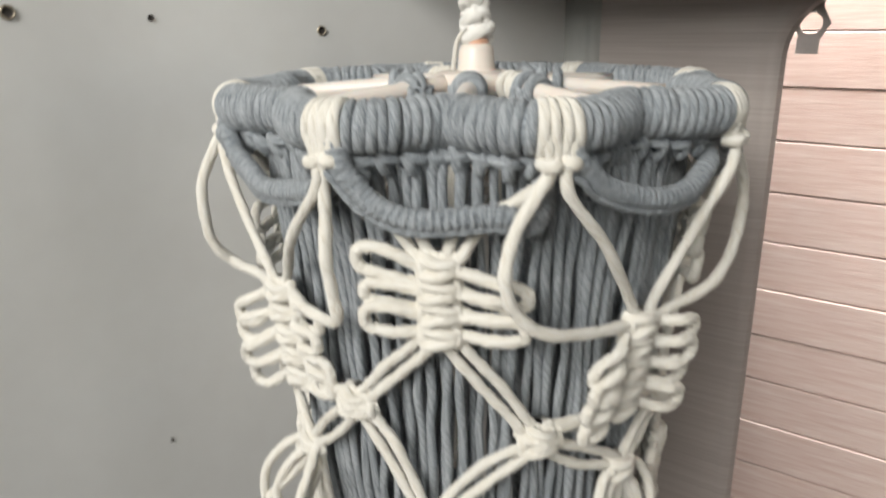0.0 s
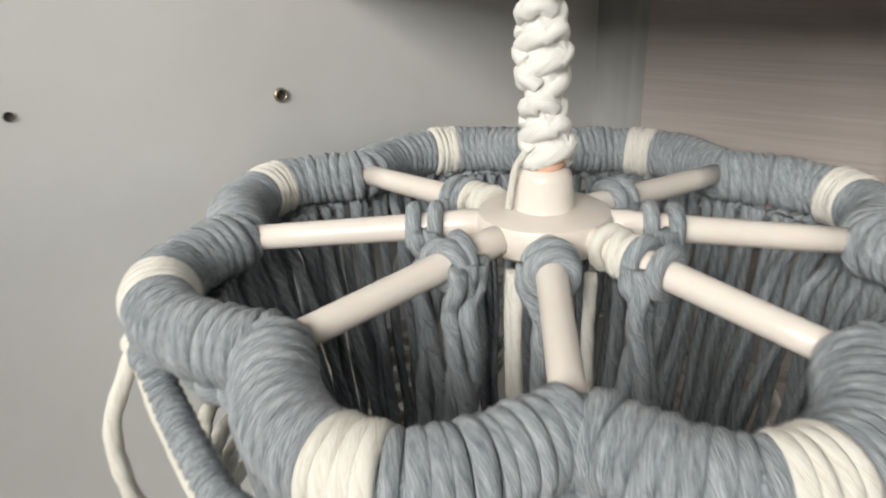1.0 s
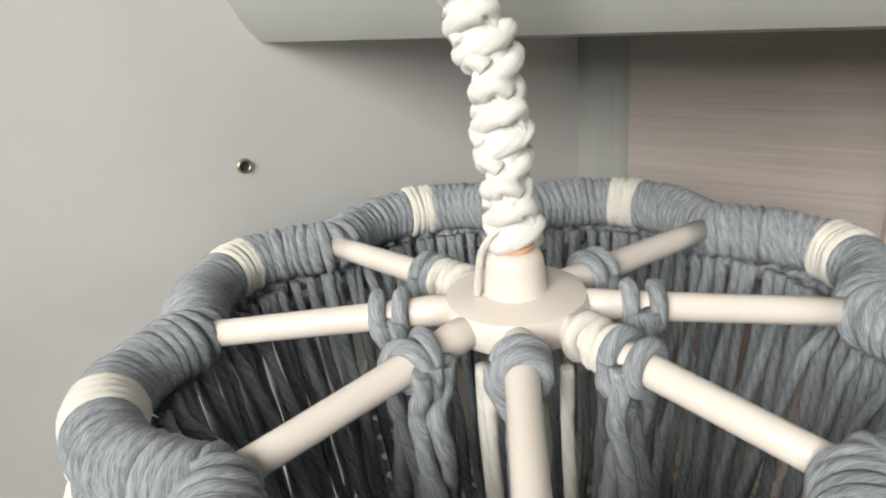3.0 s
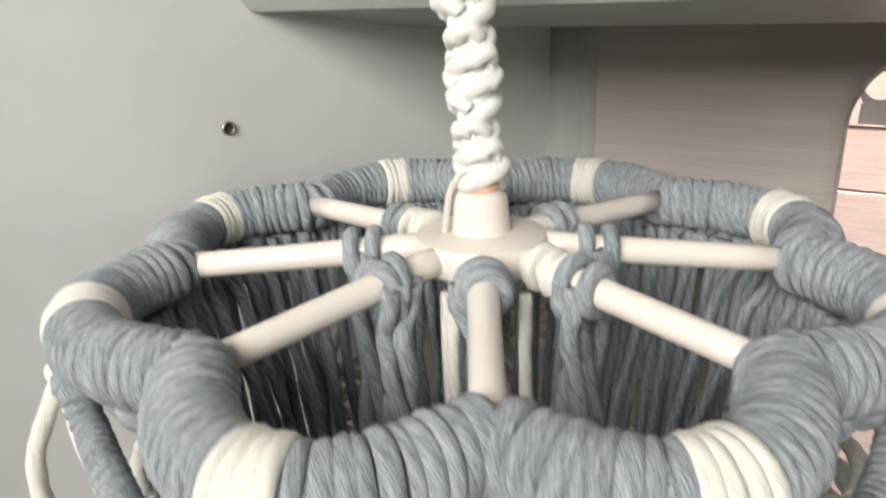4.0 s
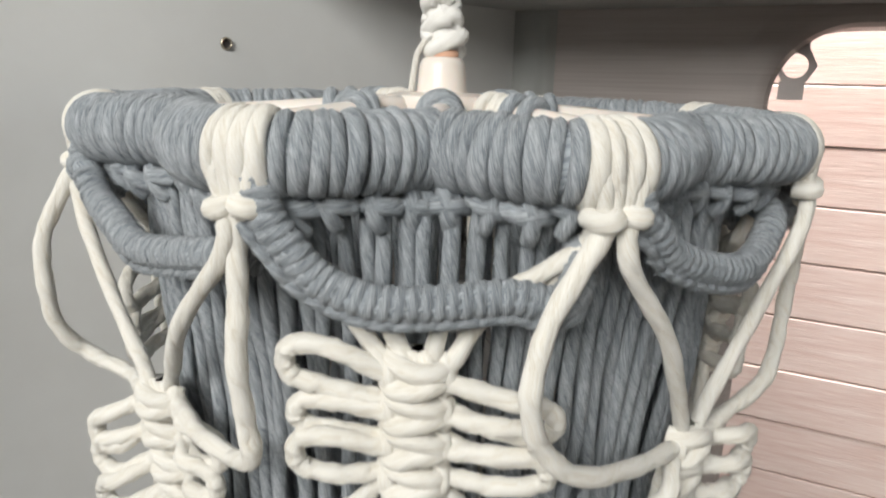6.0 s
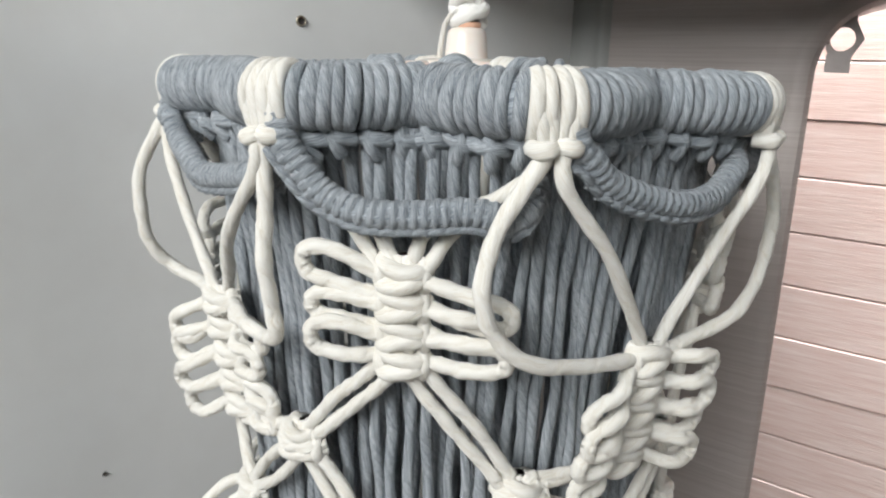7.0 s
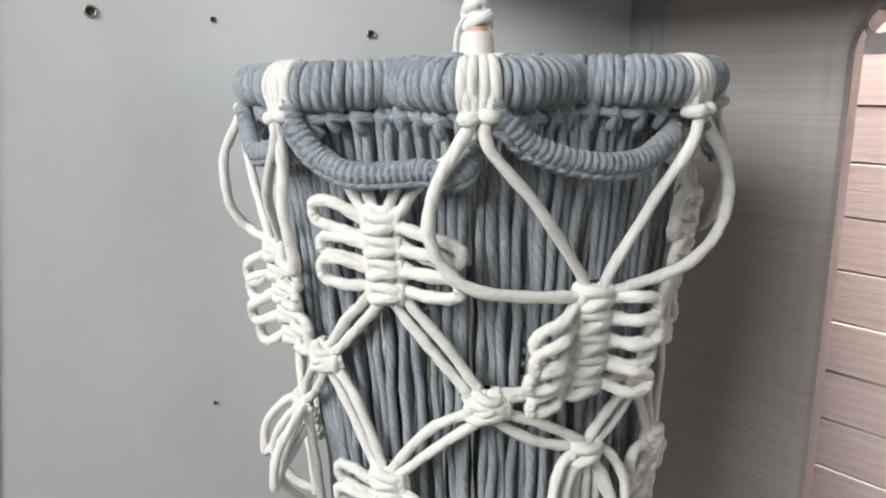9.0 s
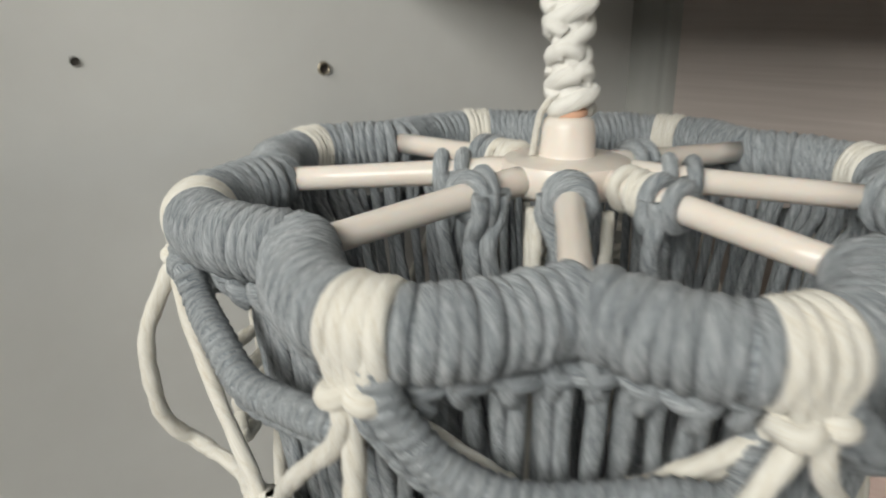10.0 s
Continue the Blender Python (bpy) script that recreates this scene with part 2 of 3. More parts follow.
for nm, a, b, c, d in (("wall_south_left", -1.9, -1.40, 0, 3.6), ("wall_south_right", 0.16, 1.9, 0, 3.6), ("wall_south_low", -1.40, 0.16, 0, 1.95), ("wall_south_high", -1.40, 0.16, 3.01, 3.6)):
    box(nm, a, b, -2.0, -1.9, c, d, ROOM, "unseen wall of plain grey plaster beside the window", "wall")

# The painted panel with screw holes, gently curved in plan, up to the corner.
CORNER = (0.039, 0.320)
LEFT = [(-0.50, -0.455), (-0.43, -0.325), (-0.375, -0.222), (-0.330, -0.142), (-0.293, -0.079), (-0.244, -0.004), (-0.151, 0.104), (-0.060, 0.209), CORNER]
panel_left = sheet("wall_panel_left", LEFT, 0.0, 3.59, 0.018, PANEL, "smooth light grey painted panel with small screw holes", "wall panel")


def wall_frame(x, y):
    """Foot and outward normal of the left panel nearest to a place."""
    pts = np.array(catmull([(a, b, 0) for a, b in LEFT], 30))[:, :2]
    i = int(np.argmin(((pts - (x, y)) ** 2).sum(1)))
    t = pts[min(i + 1, len(pts) - 1)] - pts[max(i - 1, 0)]
    t /= np.linalg.norm(t)
    return pts[i], np.array((t[1], -t[0]))


def screw_hole(x, y, z, radius, rim):
    foot, n = wall_frame(x, y)
    m = Matrix.Translation((foot[0], foot[1], z)) @ Vector((n[0], n[1], 0)).to_track_quat("Z", "Y").to_matrix().to_4x4()
    base = new("screw_hole")
    base.matrix_world = m
    tagged(base, "small dark drilled screw hole in the grey panel" if not rim else "drilled screw hole with worn metal eyelet in panel", "screw hole")
    # shade inside the hole is a near-black disc laid on the panel
    k = 20
    prof = [(0.0, 0.0006), (radius * 0.9, 0.0006), (radius, 0.0012)]
    verts, faces = [(0, 0, 0.0006)], []
    for r, h in prof[1:]:
        verts += [(r * math.cos(2 * math.pi * i / k), r * math.sin(2 * math.pi * i / k), h) for i in range(k)]
    for i in range(k):
        j = (i + 1) % k
        faces += [(0, 1 + i, 1 + j), (1 + i, 1 + k + i, 1 + k + j, 1 + j)]
    mesh_object("bore", verts, faces, HOLE_SHADE, base)
    if rim:
        verts, faces = [], []
        for r, h in ((radius * 0.95, 0.0008), (radius * 1.0, 0.0018), (radius * 1.25, 0.0020), (radius * 1.42, 0.0004)):
            verts += [(r * math.cos(2 * math.pi * i / k), r * math.sin(2 * math.pi * i / k), h) for i in range(k)]
        for q in range(3):
            for i in range(k):
                j = (i + 1) % k
                faces.append((q * k + i, (q + 1) * k + i, (q + 1) * k + j, q * k + j))
        mesh_object("eyelet", verts, faces, METAL, base)


screw_hole(-0.151, 0.103, 1.543, 0.0030, True)
screw_hole(-0.244, -0.001, 1.554, 0.0024, False)
screw_hole(-0.293, -0.079, 1.558, 0.0036, True)
screw_hole(-0.258, -0.025, 1.208, 0.0018, False)

# narrow seam down the panel
curve = np.array(catmull([(x, y, 0) for x, y in LEFT], 30))[:, :2]
length = np.concatenate([[0], np.cumsum(np.linalg.norm(np.diff(curve, axis=0), axis=1))])
s_top = length[int(np.argmin(((curve - (-0.330, -0.142)) ** 2).sum(1)))]
verts, faces = [], []
for i, z in enumerate(np.linspace(1.80, 0.0, 19)):
    for w, h in ((-0.0014, 0.0004), (-0.0008, 0.0016), (0.0008, 0.0016), (0.0014, 0.0004)):
        q = s_top - 0.13 * (1.5 - z) + w
        x, y = np.interp(q, length, curve[:, 0]), np.interp(q, length, curve[:, 1])
        n = wall_frame(x, y)[1]
        verts.append((x + n[0] * h, y + n[1] * h, z))
for i in range(18):
    for k in range(3):
        faces.append((i * 4 + k, i * 4 + k + 1, i * 4 + k + 5, i * 4 + k + 4))
seam = mesh_object("trim_seam", verts, faces, STREAK)
tagged(seam, "thin dark seam line down the grey panel", "trim", "", "structure")

# The streaked panel with a deep rounded opening.
D = np.array((0.920, -0.392))
NB = np.array((0.392, 0.920))
E0 = np.array(CORNER) + 0.170 * D + 0.114 * NB


def along(a, back=0.0):
    p = np.array(CORNER) + a * D + back * NB
    return float(p[0]), float(p[1])


def opening_panel():
    """Panel face from the corner, with the opening's reveal swept round its rounded corner."""
    verts, faces = [], []
    # sections across the edge: distance inward from the opening's rim line and depth
    a_edge, z_edge, rad = 0.222, 1.572, 0.058
    # rim line: up the side, round the corner, then away along the top
    rim = [(a_edge, z) for z in np.linspace(0.02, z_edge - rad, 12)]
    rim += [(a_edge + rad - rad * math.cos(t), z_edge - rad + rad * math.sin(t)) for t in np.linspace(0.08, math.pi / 2, 12)]
    rim += [(a, z_edge) for a in np.linspace(a_edge + rad + 0.04, 0.80, 8)]
    n = len(rim)
    sect = [(-0.046, 0.0), (-0.037, 0.0003), (-0.033, -0.0006), (-0.029, -0.0006), (-0.025, 0.0003), (-0.018, 0.0003), (-0.015, -0.0008), (-0.011, -0.0008), (-0.007, 0.0), (-0.003, 0.002), (0.0, 0.008), (-0.002, 0.016),
            (-0.012, 0.034), (-0.0245, 0.0515), (-0.0275, 0.0545), (-0.0285, 0.0575), (-0.0300, 0.068), (-0.033, 0.090), (-0.036, 0.114), (-0.038, 0.130)]
    for i, (a, z) in enumerate(rim):
        if i < 12:
            nx, nz = 1.0, 0.0
        elif i < 24:
            t = np.linspace(0.08, math.pi / 2, 12)[i - 12]
            nx, nz = math.cos(t), -math.sin(t)
        else:
            nx, nz = 0.0, -1.0
        for s, back in sect:
            x, y = along(a + nx * s, back)
            verts.append((x, y, z + nz * s * (0.15 if back > 0.01 else 1)))
    m = len(sect)
    for i in range(n - 1):
        for k in range(m - 1):
            faces.append((i * m + k, i * m + k + 1, (i + 1) * m + k + 1, (i + 1) * m + k))
    # flat face from the corner strip to the rim's moulding, and above it
    base = len(verts)
    inner = [i * m for i in range(n)]
    outer = []
    for i, (a, z) in enumerate(rim):
        if i < 24:
            q = (0.041, z if i < 23 else 2.3)
        else:
            q = (a, 2.3)
        if 12 <= i < 24:
            t = (i - 11) / 12
            q = (0.041, 1.5 + t * 0.8)
        x, y = along(*q[:1])
        verts.append((x, y, q[1]))
        outer.append(base + i)
    for i in range(n - 1):
        faces.append((outer[i], inner[i], inner[i + 1], outer[i + 1]))
    ob = mesh_object("wall_panel_right", verts, faces, STREAK, None, "", None, True)
    ob.data.set_sharp_from_angle(angle=radians(35))
    return tagged(ob, "streaky grey-brown panel with a deep rounded opening", "wall panel", "", "structure")


opening_panel()
# folded strip between the corner and the panel
sheet("trim_corner_strip", [along(-0.006, 0.001), along(0.012, -0.003), along(0.024, -0.001), along(0.033, -0.004), along(0.042, 0.001)], 0.0, 1.9, 0.006, SHELF,
      "pale grey folded corner strip beside the panel", "trim", per=5)

# Plank wall seen through the opening.
plank_wall = box("wall_plank_backing", -0.02, 1.15, 0.03, 0.05, 0.0, 1.9, ROOM, "dim backing wall behind pale pink boards", "wall")
plank_wall.matrix_world = Matrix.Translation((E0[0] - 0.24 * D[0] + 0.20 * NB[0], E0[1] - 0.24 * D[1] + 0.20 * NB[1], 0)) @ Matrix.Rotation(math.atan2(D[1], D[0]), 4, "Z")
PH = 0.072


def plank_mesh():
    bm = bmesh.new()
    bmesh.ops.create_cube(bm, size=1.0)
    bmesh.ops.transform(bm, matrix=Matrix.Translation((0.56, 0.025, PH / 2)) @ Matrix.Diagonal((1.14, 0.012, PH - 0.0012, 1)), verts=bm.verts)
    bmesh.ops.bevel(bm, geom=[e for e in bm.edges if abs(e.verts[0].co.x - e.verts[1].co.x) > 0.1], offset=0.0016, segments=1, affect="EDGES")
    me = bpy.data.meshes.new("plank")
    bm.to_mesh(me)
    bm.free()
    me.materials.append(PLANK)
    return me


pm = plank_mesh()
for i in range(30):
    ob = new("plank", pm)
    ob.parent = plank_wall
    ob.location = (0, random.uniform(-0.0012, 0.0012), 0.02 + i * PH)

# unseen end wall, added to close off the recess
box("wall_recess_end", 0.76, 0.79, -0.5, 0.03, 0.0, 1.9, ROOM, "unseen plain grey end wall added to close the recess", "wall").matrix_world = plank_wall.matrix_world

# Shelf overhead, its front lip and underside.
F0, FD = np.array((-0.131, 0.120)), np.array((0.938, -0.346))
shelf = new("overhead_shelf")
tagged(shelf, "pale grey painted overhead shelf with a chamfered front", "shelf")


def shelf_piece(name, prof):
    n_in = np.array((0.346, 0.938))
    verts, faces = [], []
    k = len(prof)
    for s in (-0.055, 0.95):
        for d, z in prof:
            p = F0 + s * FD + d * n_in
            verts.append((p[0], p[1], z))
    for i in range(k):
        j = (i + 1) % k
        faces.append((i, j, k + j, k + i))
    faces += [tuple(range(k))[::-1], tuple(range(k, 2 * k))]
    ob = mesh_object(name, verts, faces, SHELF, shelf, "", None, True)
    ob.data.set_sharp_from_angle(angle=radians(25))


shelf_piece("front_fascia", [(0.0, 1.6065), (-0.007, 1.615), (-0.017, 1.636), (-0.022, 1.660), (-0.022, 1.74), (0.02, 1.78), (0.035, 1.78), (0.035, 1.72), (0.012, 1.64), (0.006, 1.6085), (0.003, 1.6062)])
shelf_piece("underside_board", [(0.007, 1.6080), (0.013, 1.639), (0.30, 1.639), (0.30, 1.588), (0.18, 1.588), (0.10, 1.593)])


# Bracket with a ring eye in the opening.
def bracket():
    base = new("hanging_bracket")
    tagged(base, "flat grey metal bracket with a round eye in the opening", "bracket")
    c = along(0.238, 0.014)
    base.matrix_world = Matrix.Translation((c[0], c[1], 1.543)) @ Matrix.Rotation(math.atan2(D[1], D[0]), 4, "Z") @ Matrix.Scale(1.1, 4)
    k = 24
    outer = []
    hexa = [(-0.0135, 0.0), (-0.0075, 0.0135), (0.0075, 0.0135), (0.0145, 0.0), (0.0075, -0.0125), (-0.0075, -0.0125)]
    for i in range(k):
        a = 2 * math.pi * i / k
        d = np.array((math.cos(a), math.sin(a)))
        best = 1.0
        for p, q in zip(hexa, hexa[1:] + hexa[:1]):
            p, q = np.array(p), np.array(q)
            e = q - p
            den = d[0] * e[1] - d[1] * e[0]
            if abs(den) > 1e-9:
                t = (p[0] * e[1] - p[1] * e[0]) / den
                u = (p[0] * d[1] - p[1] * d[0]) / den
                if t > 0 and -1e-6 <= u <= 1 + 1e-6:
                    best = min(best, t)
        outer.append(d * best)
    verts, faces = [], []
    for y in (-0.0012, 0.0012):
        for d in outer:
            verts.append((d[0], y, d[1]))
        for i in range(k):
            a = 2 * math.pi * i / k
            verts.append((0.0086 * math.cos(a), y, 0.0086 * math.sin(a)))
    for i in range(k):
        j = (i + 1) % k
        faces += [(i, j, k + j, k + i), (2 * k + j, 2 * k + i, 3 * k + i, 3 * k + j), (i, 2 * k + i, 2 * k + j, j), (k + j, 3 * k + j, 3 * k + i, k + i)]
    mesh_object("eye_plate", verts, faces, BRACKET, base, "", None, False)
    for nm, x0, x1, z0, z1 in (("tab", -0.0095, 0.0075, -0.024, -0.011), ("stem", -0.006, 0.008, 0.012, 0.030), ("mounting_plate", -0.02, 0.03, 0.030, 0.075)):
        bm = bmesh.new()
        r = bmesh.ops.create_cube(bm, size=1.0)
        bmesh.ops.transform(bm, matrix=Matrix.Translation(((x0 + x1) / 2, 0, (z0 + z1) / 2)) @ Matrix.Diagonal((x1 - x0, 0.0022, z1 - z0, 1)), verts=r["verts"])
        part(nm, bm, BRACKET, base)


bracket()

# ---- the macrame hanging ----
ZR, SIZE = 1.500, 1.055
hanging = new("macrame_hanging")
hanging.matrix_world = Matrix.Translation((0.004, -0.002, ZR)) @ Matrix.Scale(SIZE, 4) @ Matrix.Translation((0, 0, -ZR))
tagged(hanging, "grey and cream cotton macrame hanging on a spoked plastic ring", "macrame hanging")
TUBE = 0.0130


# the eight spokes: bearing from the front, and where the wrapped ring meets them
SPOKES = [(5.0, 0.1225), (48.4, 0.1235), (93.0, 0.1230), (136.0, 0.1230), (182.0, 0.1240), (230.7, 0.1230), (274.0, 0.1250), (318.6, 0.1230)]
LOBES = [0.1495, 0.1520, 0.1515, 0.1480, 0.1490, 0.1520, 0.1500, 0.1500]


BANDS = [24.6, 69.5, 114.6, 158.8, 204.8, 247.6, 294.5, 344.2]


def lobe_at(deg):
    """Index of the lobe at a bearing and how far through it, 0 to 1, with the cream band at one half."""
    deg = (deg - SPOKES[0][0]) % 360 + SPOKES[0][0]
    for k in range(8):
        a = SPOKES[k][0]
        b = SPOKES[k + 1][0] if k < 7 else SPOKES[0][0] + 360
        if a <= deg <= b:
            return k, float(np.interp(deg, (a, BANDS[k], b), (0, 0.5, 1)))
    return 7, 1.0


def band_bearing(k):
    return BANDS[k % 8]


def ring_radius(deg):
    k, f = lobe_at(deg)
    low = SPOKES[k][1] * (1 - f) + SPOKES[(k + 1) % 8][1] * f
    w = max(0.0, ((0.045 + math.sin(math.pi * f) ** 2) / 1.045) ** (0.55 if k in (0, 7) else 0.38) - 0.12) / 0.88
    return low + (LOBES[k] - low) * w


def ring_height(deg):
    """The ring rides highest where the spokes hold it and sags in the lobes."""
    k, f = lobe_at(deg)
    return ZR + 0.0010 - 0.0008 * math.cos(radians(deg - 8)) - 0.0012 * math.sin(math.pi * f) ** 1.2


def ring_point(deg):
    return polar(deg, ring_radius(deg), ring_height(deg))


def spoke_height(k, r):
    """Axis height of a spoke: they droop outwards, more so at the front."""
    return ZR + 0.0085 - (0.0065 + 0.0022 * math.cos(radians(SPOKES[k][0]))) * max(0.0, r - 0.03) / 0.09


# plastic hub, cap and spokes
def lathe(name, prof, mat, parent, label="", k=32, at=(0, 0)):
    verts, faces = [], []
    for r, z in prof:
        verts += [(at[0] + r * math.cos(2 * math.pi * i / k), at[1] + r * math.sin(2 * math.pi * i / k), z) for i in range(k)]
    for q in range(len(prof) - 1):
        for i in range(k):
            j = (i + 1) % k
            faces.append((q * k + i, q * k + j, (q + 1) * k + j, (q + 1) * k + i))
    faces += [tuple(range(k))[::-1], tuple(range((len(prof) - 1) * k, len(prof) * k))]
    ob = mesh_object(name, verts, faces, mat, parent, label)
    ob.data.set_sharp_from_angle(angle=radians(50))
    return ob


hub = lathe("hub", [(0.010, ZR + 0.001), (0.0245, ZR + 0.001), (0.0275, ZR + 0.0035), (0.0278, ZR + 0.0115), (0.0266, ZR + 0.0146), (0.0225, ZR + 0.0158), (0.017, ZR + 0.0162), (0.0120, ZR + 0.0164)], PLASTIC, hanging, "ivory plastic hub disc")
lathe("cap", [(0.0132, ZR + 0.0142), (0.0122, ZR + 0.0158), (0.0119, ZR + 0.0185), (0.0110, ZR + 0.0285), (0.0103, ZR + 0.0308), (0.0088, ZR + 0.0322), (0.0068, ZR + 0.0327), (0.003, ZR + 0.0328)], PLASTIC, hanging, "pale peach plastic cap")
lathe("collar", [(0.0068, ZR + 0.0325), (0.0076, ZR + 0.0332), (0.0076, ZR + 0.0350), (0.0062, ZR + 0.0358)], PEACH, hanging, "orange-peach collar", 20)
for k in range(8):
    b = Tubes()
    d, end = SPOKES[k]
    b.add([polar(d, r, spoke_height(k, r)) for r in (0.020, 0.034, 0.036, 0.07, 0.100, end)], [0.0064, 0.0062, 0.0059, 0.0055, 0.0054, 0.0054], 20)
    b.make("spoke", PLASTIC, hanging)
core = Tubes()
core.add([ring_point(d) for d in np.arange(0, 360, 1.5)], 0.0105, 14, closed=True)
core.make("ring_core", GREY, hanging)


# cord wraps round the ring, one object each on shared meshes
def loop_mesh(name, mat, radius, cord, skew, n=22, sides=7):
    t = Tubes()
    pts = []
    for i in range(n):
        a = 2 * math.pi * i / n
        pts.append((skew * math.sin(a), radius * 1.0 * math.cos(a), radius * 1.02 * math.sin(a)))
    t.add(pts, cord, sides, closed=True)
    ob = t.make(name, mat)
    me = ob.data
    bpy.data.objects.remove(ob)
    return me


GREY_LOOPS = [loop_mesh("wrap", GREY, TUBE - 0.0026, 0.0029, sk) for sk in (0.0004, 0.0009, -0.0002, 0.0012)]
CREAM_LOOPS = [loop_mesh("cream_wrap", CREAM, TUBE - 0.0018, 0.0027, sk) for sk in (0.0003, -0.0004)]
# distance along the ring
grid = np.arange(SPOKES[0][0], SPOKES[0][0] + 360.01, 0.25)
pos = np.array([ring_point(d) for d in grid])
dist = np.concatenate([[0], np.cumsum(np.linalg.norm(np.diff(pos, axis=0), axis=1))])


def ring_at(s):
    d = float(np.interp(s, dist, grid))
    p = np.array([np.interp(s, dist, pos[:, i]) for i in range(3)])
    q = np.array([np.interp(s + 0.0035, dist, pos[:, i]) for i in range(3)]) - np.array([np.interp(s - 0.0035, dist, pos[:, i]) for i in range(3)])
    return d, p, q / np.linalg.norm(q)


def place_loop(me, s, name, scale=1.0):
    d, p, t = ring_at(s)
    x = Vector(t)
    z = Vector((0, 0, 1))
    y = z.cross(x).normalized()
    m = Matrix((x, y, z)).transposed().to_4x4()
    ob = new(name, me)
    ob.parent = hanging
    ob.matrix_local = Matrix.Translation(p) @ m @ Matrix.Rotation(random.uniform(-0.035, 0.035), 4, "Z") @ Matrix.Rotation(random.uniform(-0.03, 0.03), 4, "Y") @ Matrix.Diagonal((random.uniform(0.85, 1.3), scale, scale, 1))
    return ob


CREAM_HALF = 0.0080
for k in range(8):
    start = float(np.interp(SPOKES[k][0], grid, dist))
    stop = float(np.interp(SPOKES[(k + 1) % 8][0] + (360 if k == 7 else 0), grid, dist))
    mid = float(np.interp(BANDS[k], grid, dist))
    for c in range(4):
        s = mid - CREAM_HALF + 0.0020 + c * (2 * CREAM_HALF - 0.0040) / 3
        place_loop(CREAM_LOOPS[c % 2], s, "cream_wrap", random.uniform(1.0, 1.05))
    for side in (-1, 1):
        room = (mid - start if side < 0 else stop - mid) - CREAM_HALF
        count = max(5, round(room / 0.0045))
        for i in range(count):
            s = mid + side * (CREAM_HALF + room * (i + 0.5) / count)
            place_loop(random.choice(GREY_LOOPS), min(max(s + random.uniform(-0.0004, 0.0004), 0.004), dist[-1] - 0.004), "wrap", random.uniform(0.97, 1.04))


def fall_radius(z):
    """Radius of the curtain of grey strands at a height."""
    return float(np.interp(z, [0.95, 1.10, 1.27, 1.33, 1.40, 1.45, 1.482], [0.075, 0.100, 0.115, 0.118, 0.125, 0.130, 0.1315]))


# row of hitches under the ring, and the grey strands that hang from them
def hitch_mesh():
    t = Tubes()
    t.add(catmull([(-0.0062, 0.002, 0.0015), (-0.003, -0.0035, 0.0), (0.002, -0.0042, -0.0006), (0.0062, 0.001, -0.002)], 4), 0.0030, 7)
    t.add(catmull([(-0.001, -0.001, 0.006), (-0.0005, -0.0045, 0.002), (0.0, -0.0038, -0.004), (0.0005, 0.0, -0.008)], 4), 0.0028, 7)
    ob = t.make("hitch", GREY)
    me = ob.data
    bpy.data.objects.remove(ob)
    return me


hm = hitch_mesh()
HITCHES = 76
for i in range(HITCHES):
    d = 360 * (i + 0.5) / HITCHES + random.uniform(-0.5, 0.5)
    ob = new("hitch", hm)
    ob.parent = hanging
    ob.matrix_local = Matrix.Translation(polar(d, ring_radius(d) * 0.68 + 0.131 * 0.32, ring_height(d) - 0.0146 + random.uniform(-0.0016, 0.0008))) @ Matrix.Rotation(radians(d), 4, "Z") @ Matrix.Rotation(random.uniform(-0.3, 0.3), 4, "Y") @ Matrix.Scale(random.uniform(0.92, 1.12), 4)


def strand(deg, inner, low, r0, parent=hanging):
    zs = np.concatenate([np.linspace(ZR - 0.012, ZR - 0.06, 6), np.linspace(ZR - 0.08, low, 20)])
    ph, f1, f2 = random.uniform(0, 6.28), random.uniform(24, 40), random.uniform(70, 110)
    drift = random.uniform(-1.6, 1.6)
    pts, rad = [], []
    for z in zs:
        g = min(1.0, (ZR - z) / 0.10)
        r = fall_radius(z) - inner * g + 0.0022 * g * math.sin(f1 * z + ph)
        if z > ZR - 0.03:
            r = r * 0.6 + 0.4 * (ring_radius(deg) * 0.5 + 0.131 * 0.5)
        d = deg + drift * g + 0.55 * g * math.sin(f2 * z + ph * 2) + 0.3 * g * math.sin(f1 * z)
        pts.append(polar(d, r, z))
        rad.append(r0 * (1 + 0.07 * math.sin(160 * z + ph)))
    t = Tubes()
    t.add(pts, rad, 7)
    t.make("strand", GREY, parent)


for i in range(112):
    strand(360 * (i + 0.5) / 112 + random.uniform(-0.8, 0.8), random.uniform(0, 0.004), 0.95 + random.uniform(0, 0.03), random.uniform(0.0024, 0.0030))
for i in range(34):
    strand(360 * i / 34 + random.uniform(-2.0, 2.0), random.uniform(0.010, 0.030), 0.95 + random.uniform(0, 0.04), random.uniform(0.0025, 0.0029))


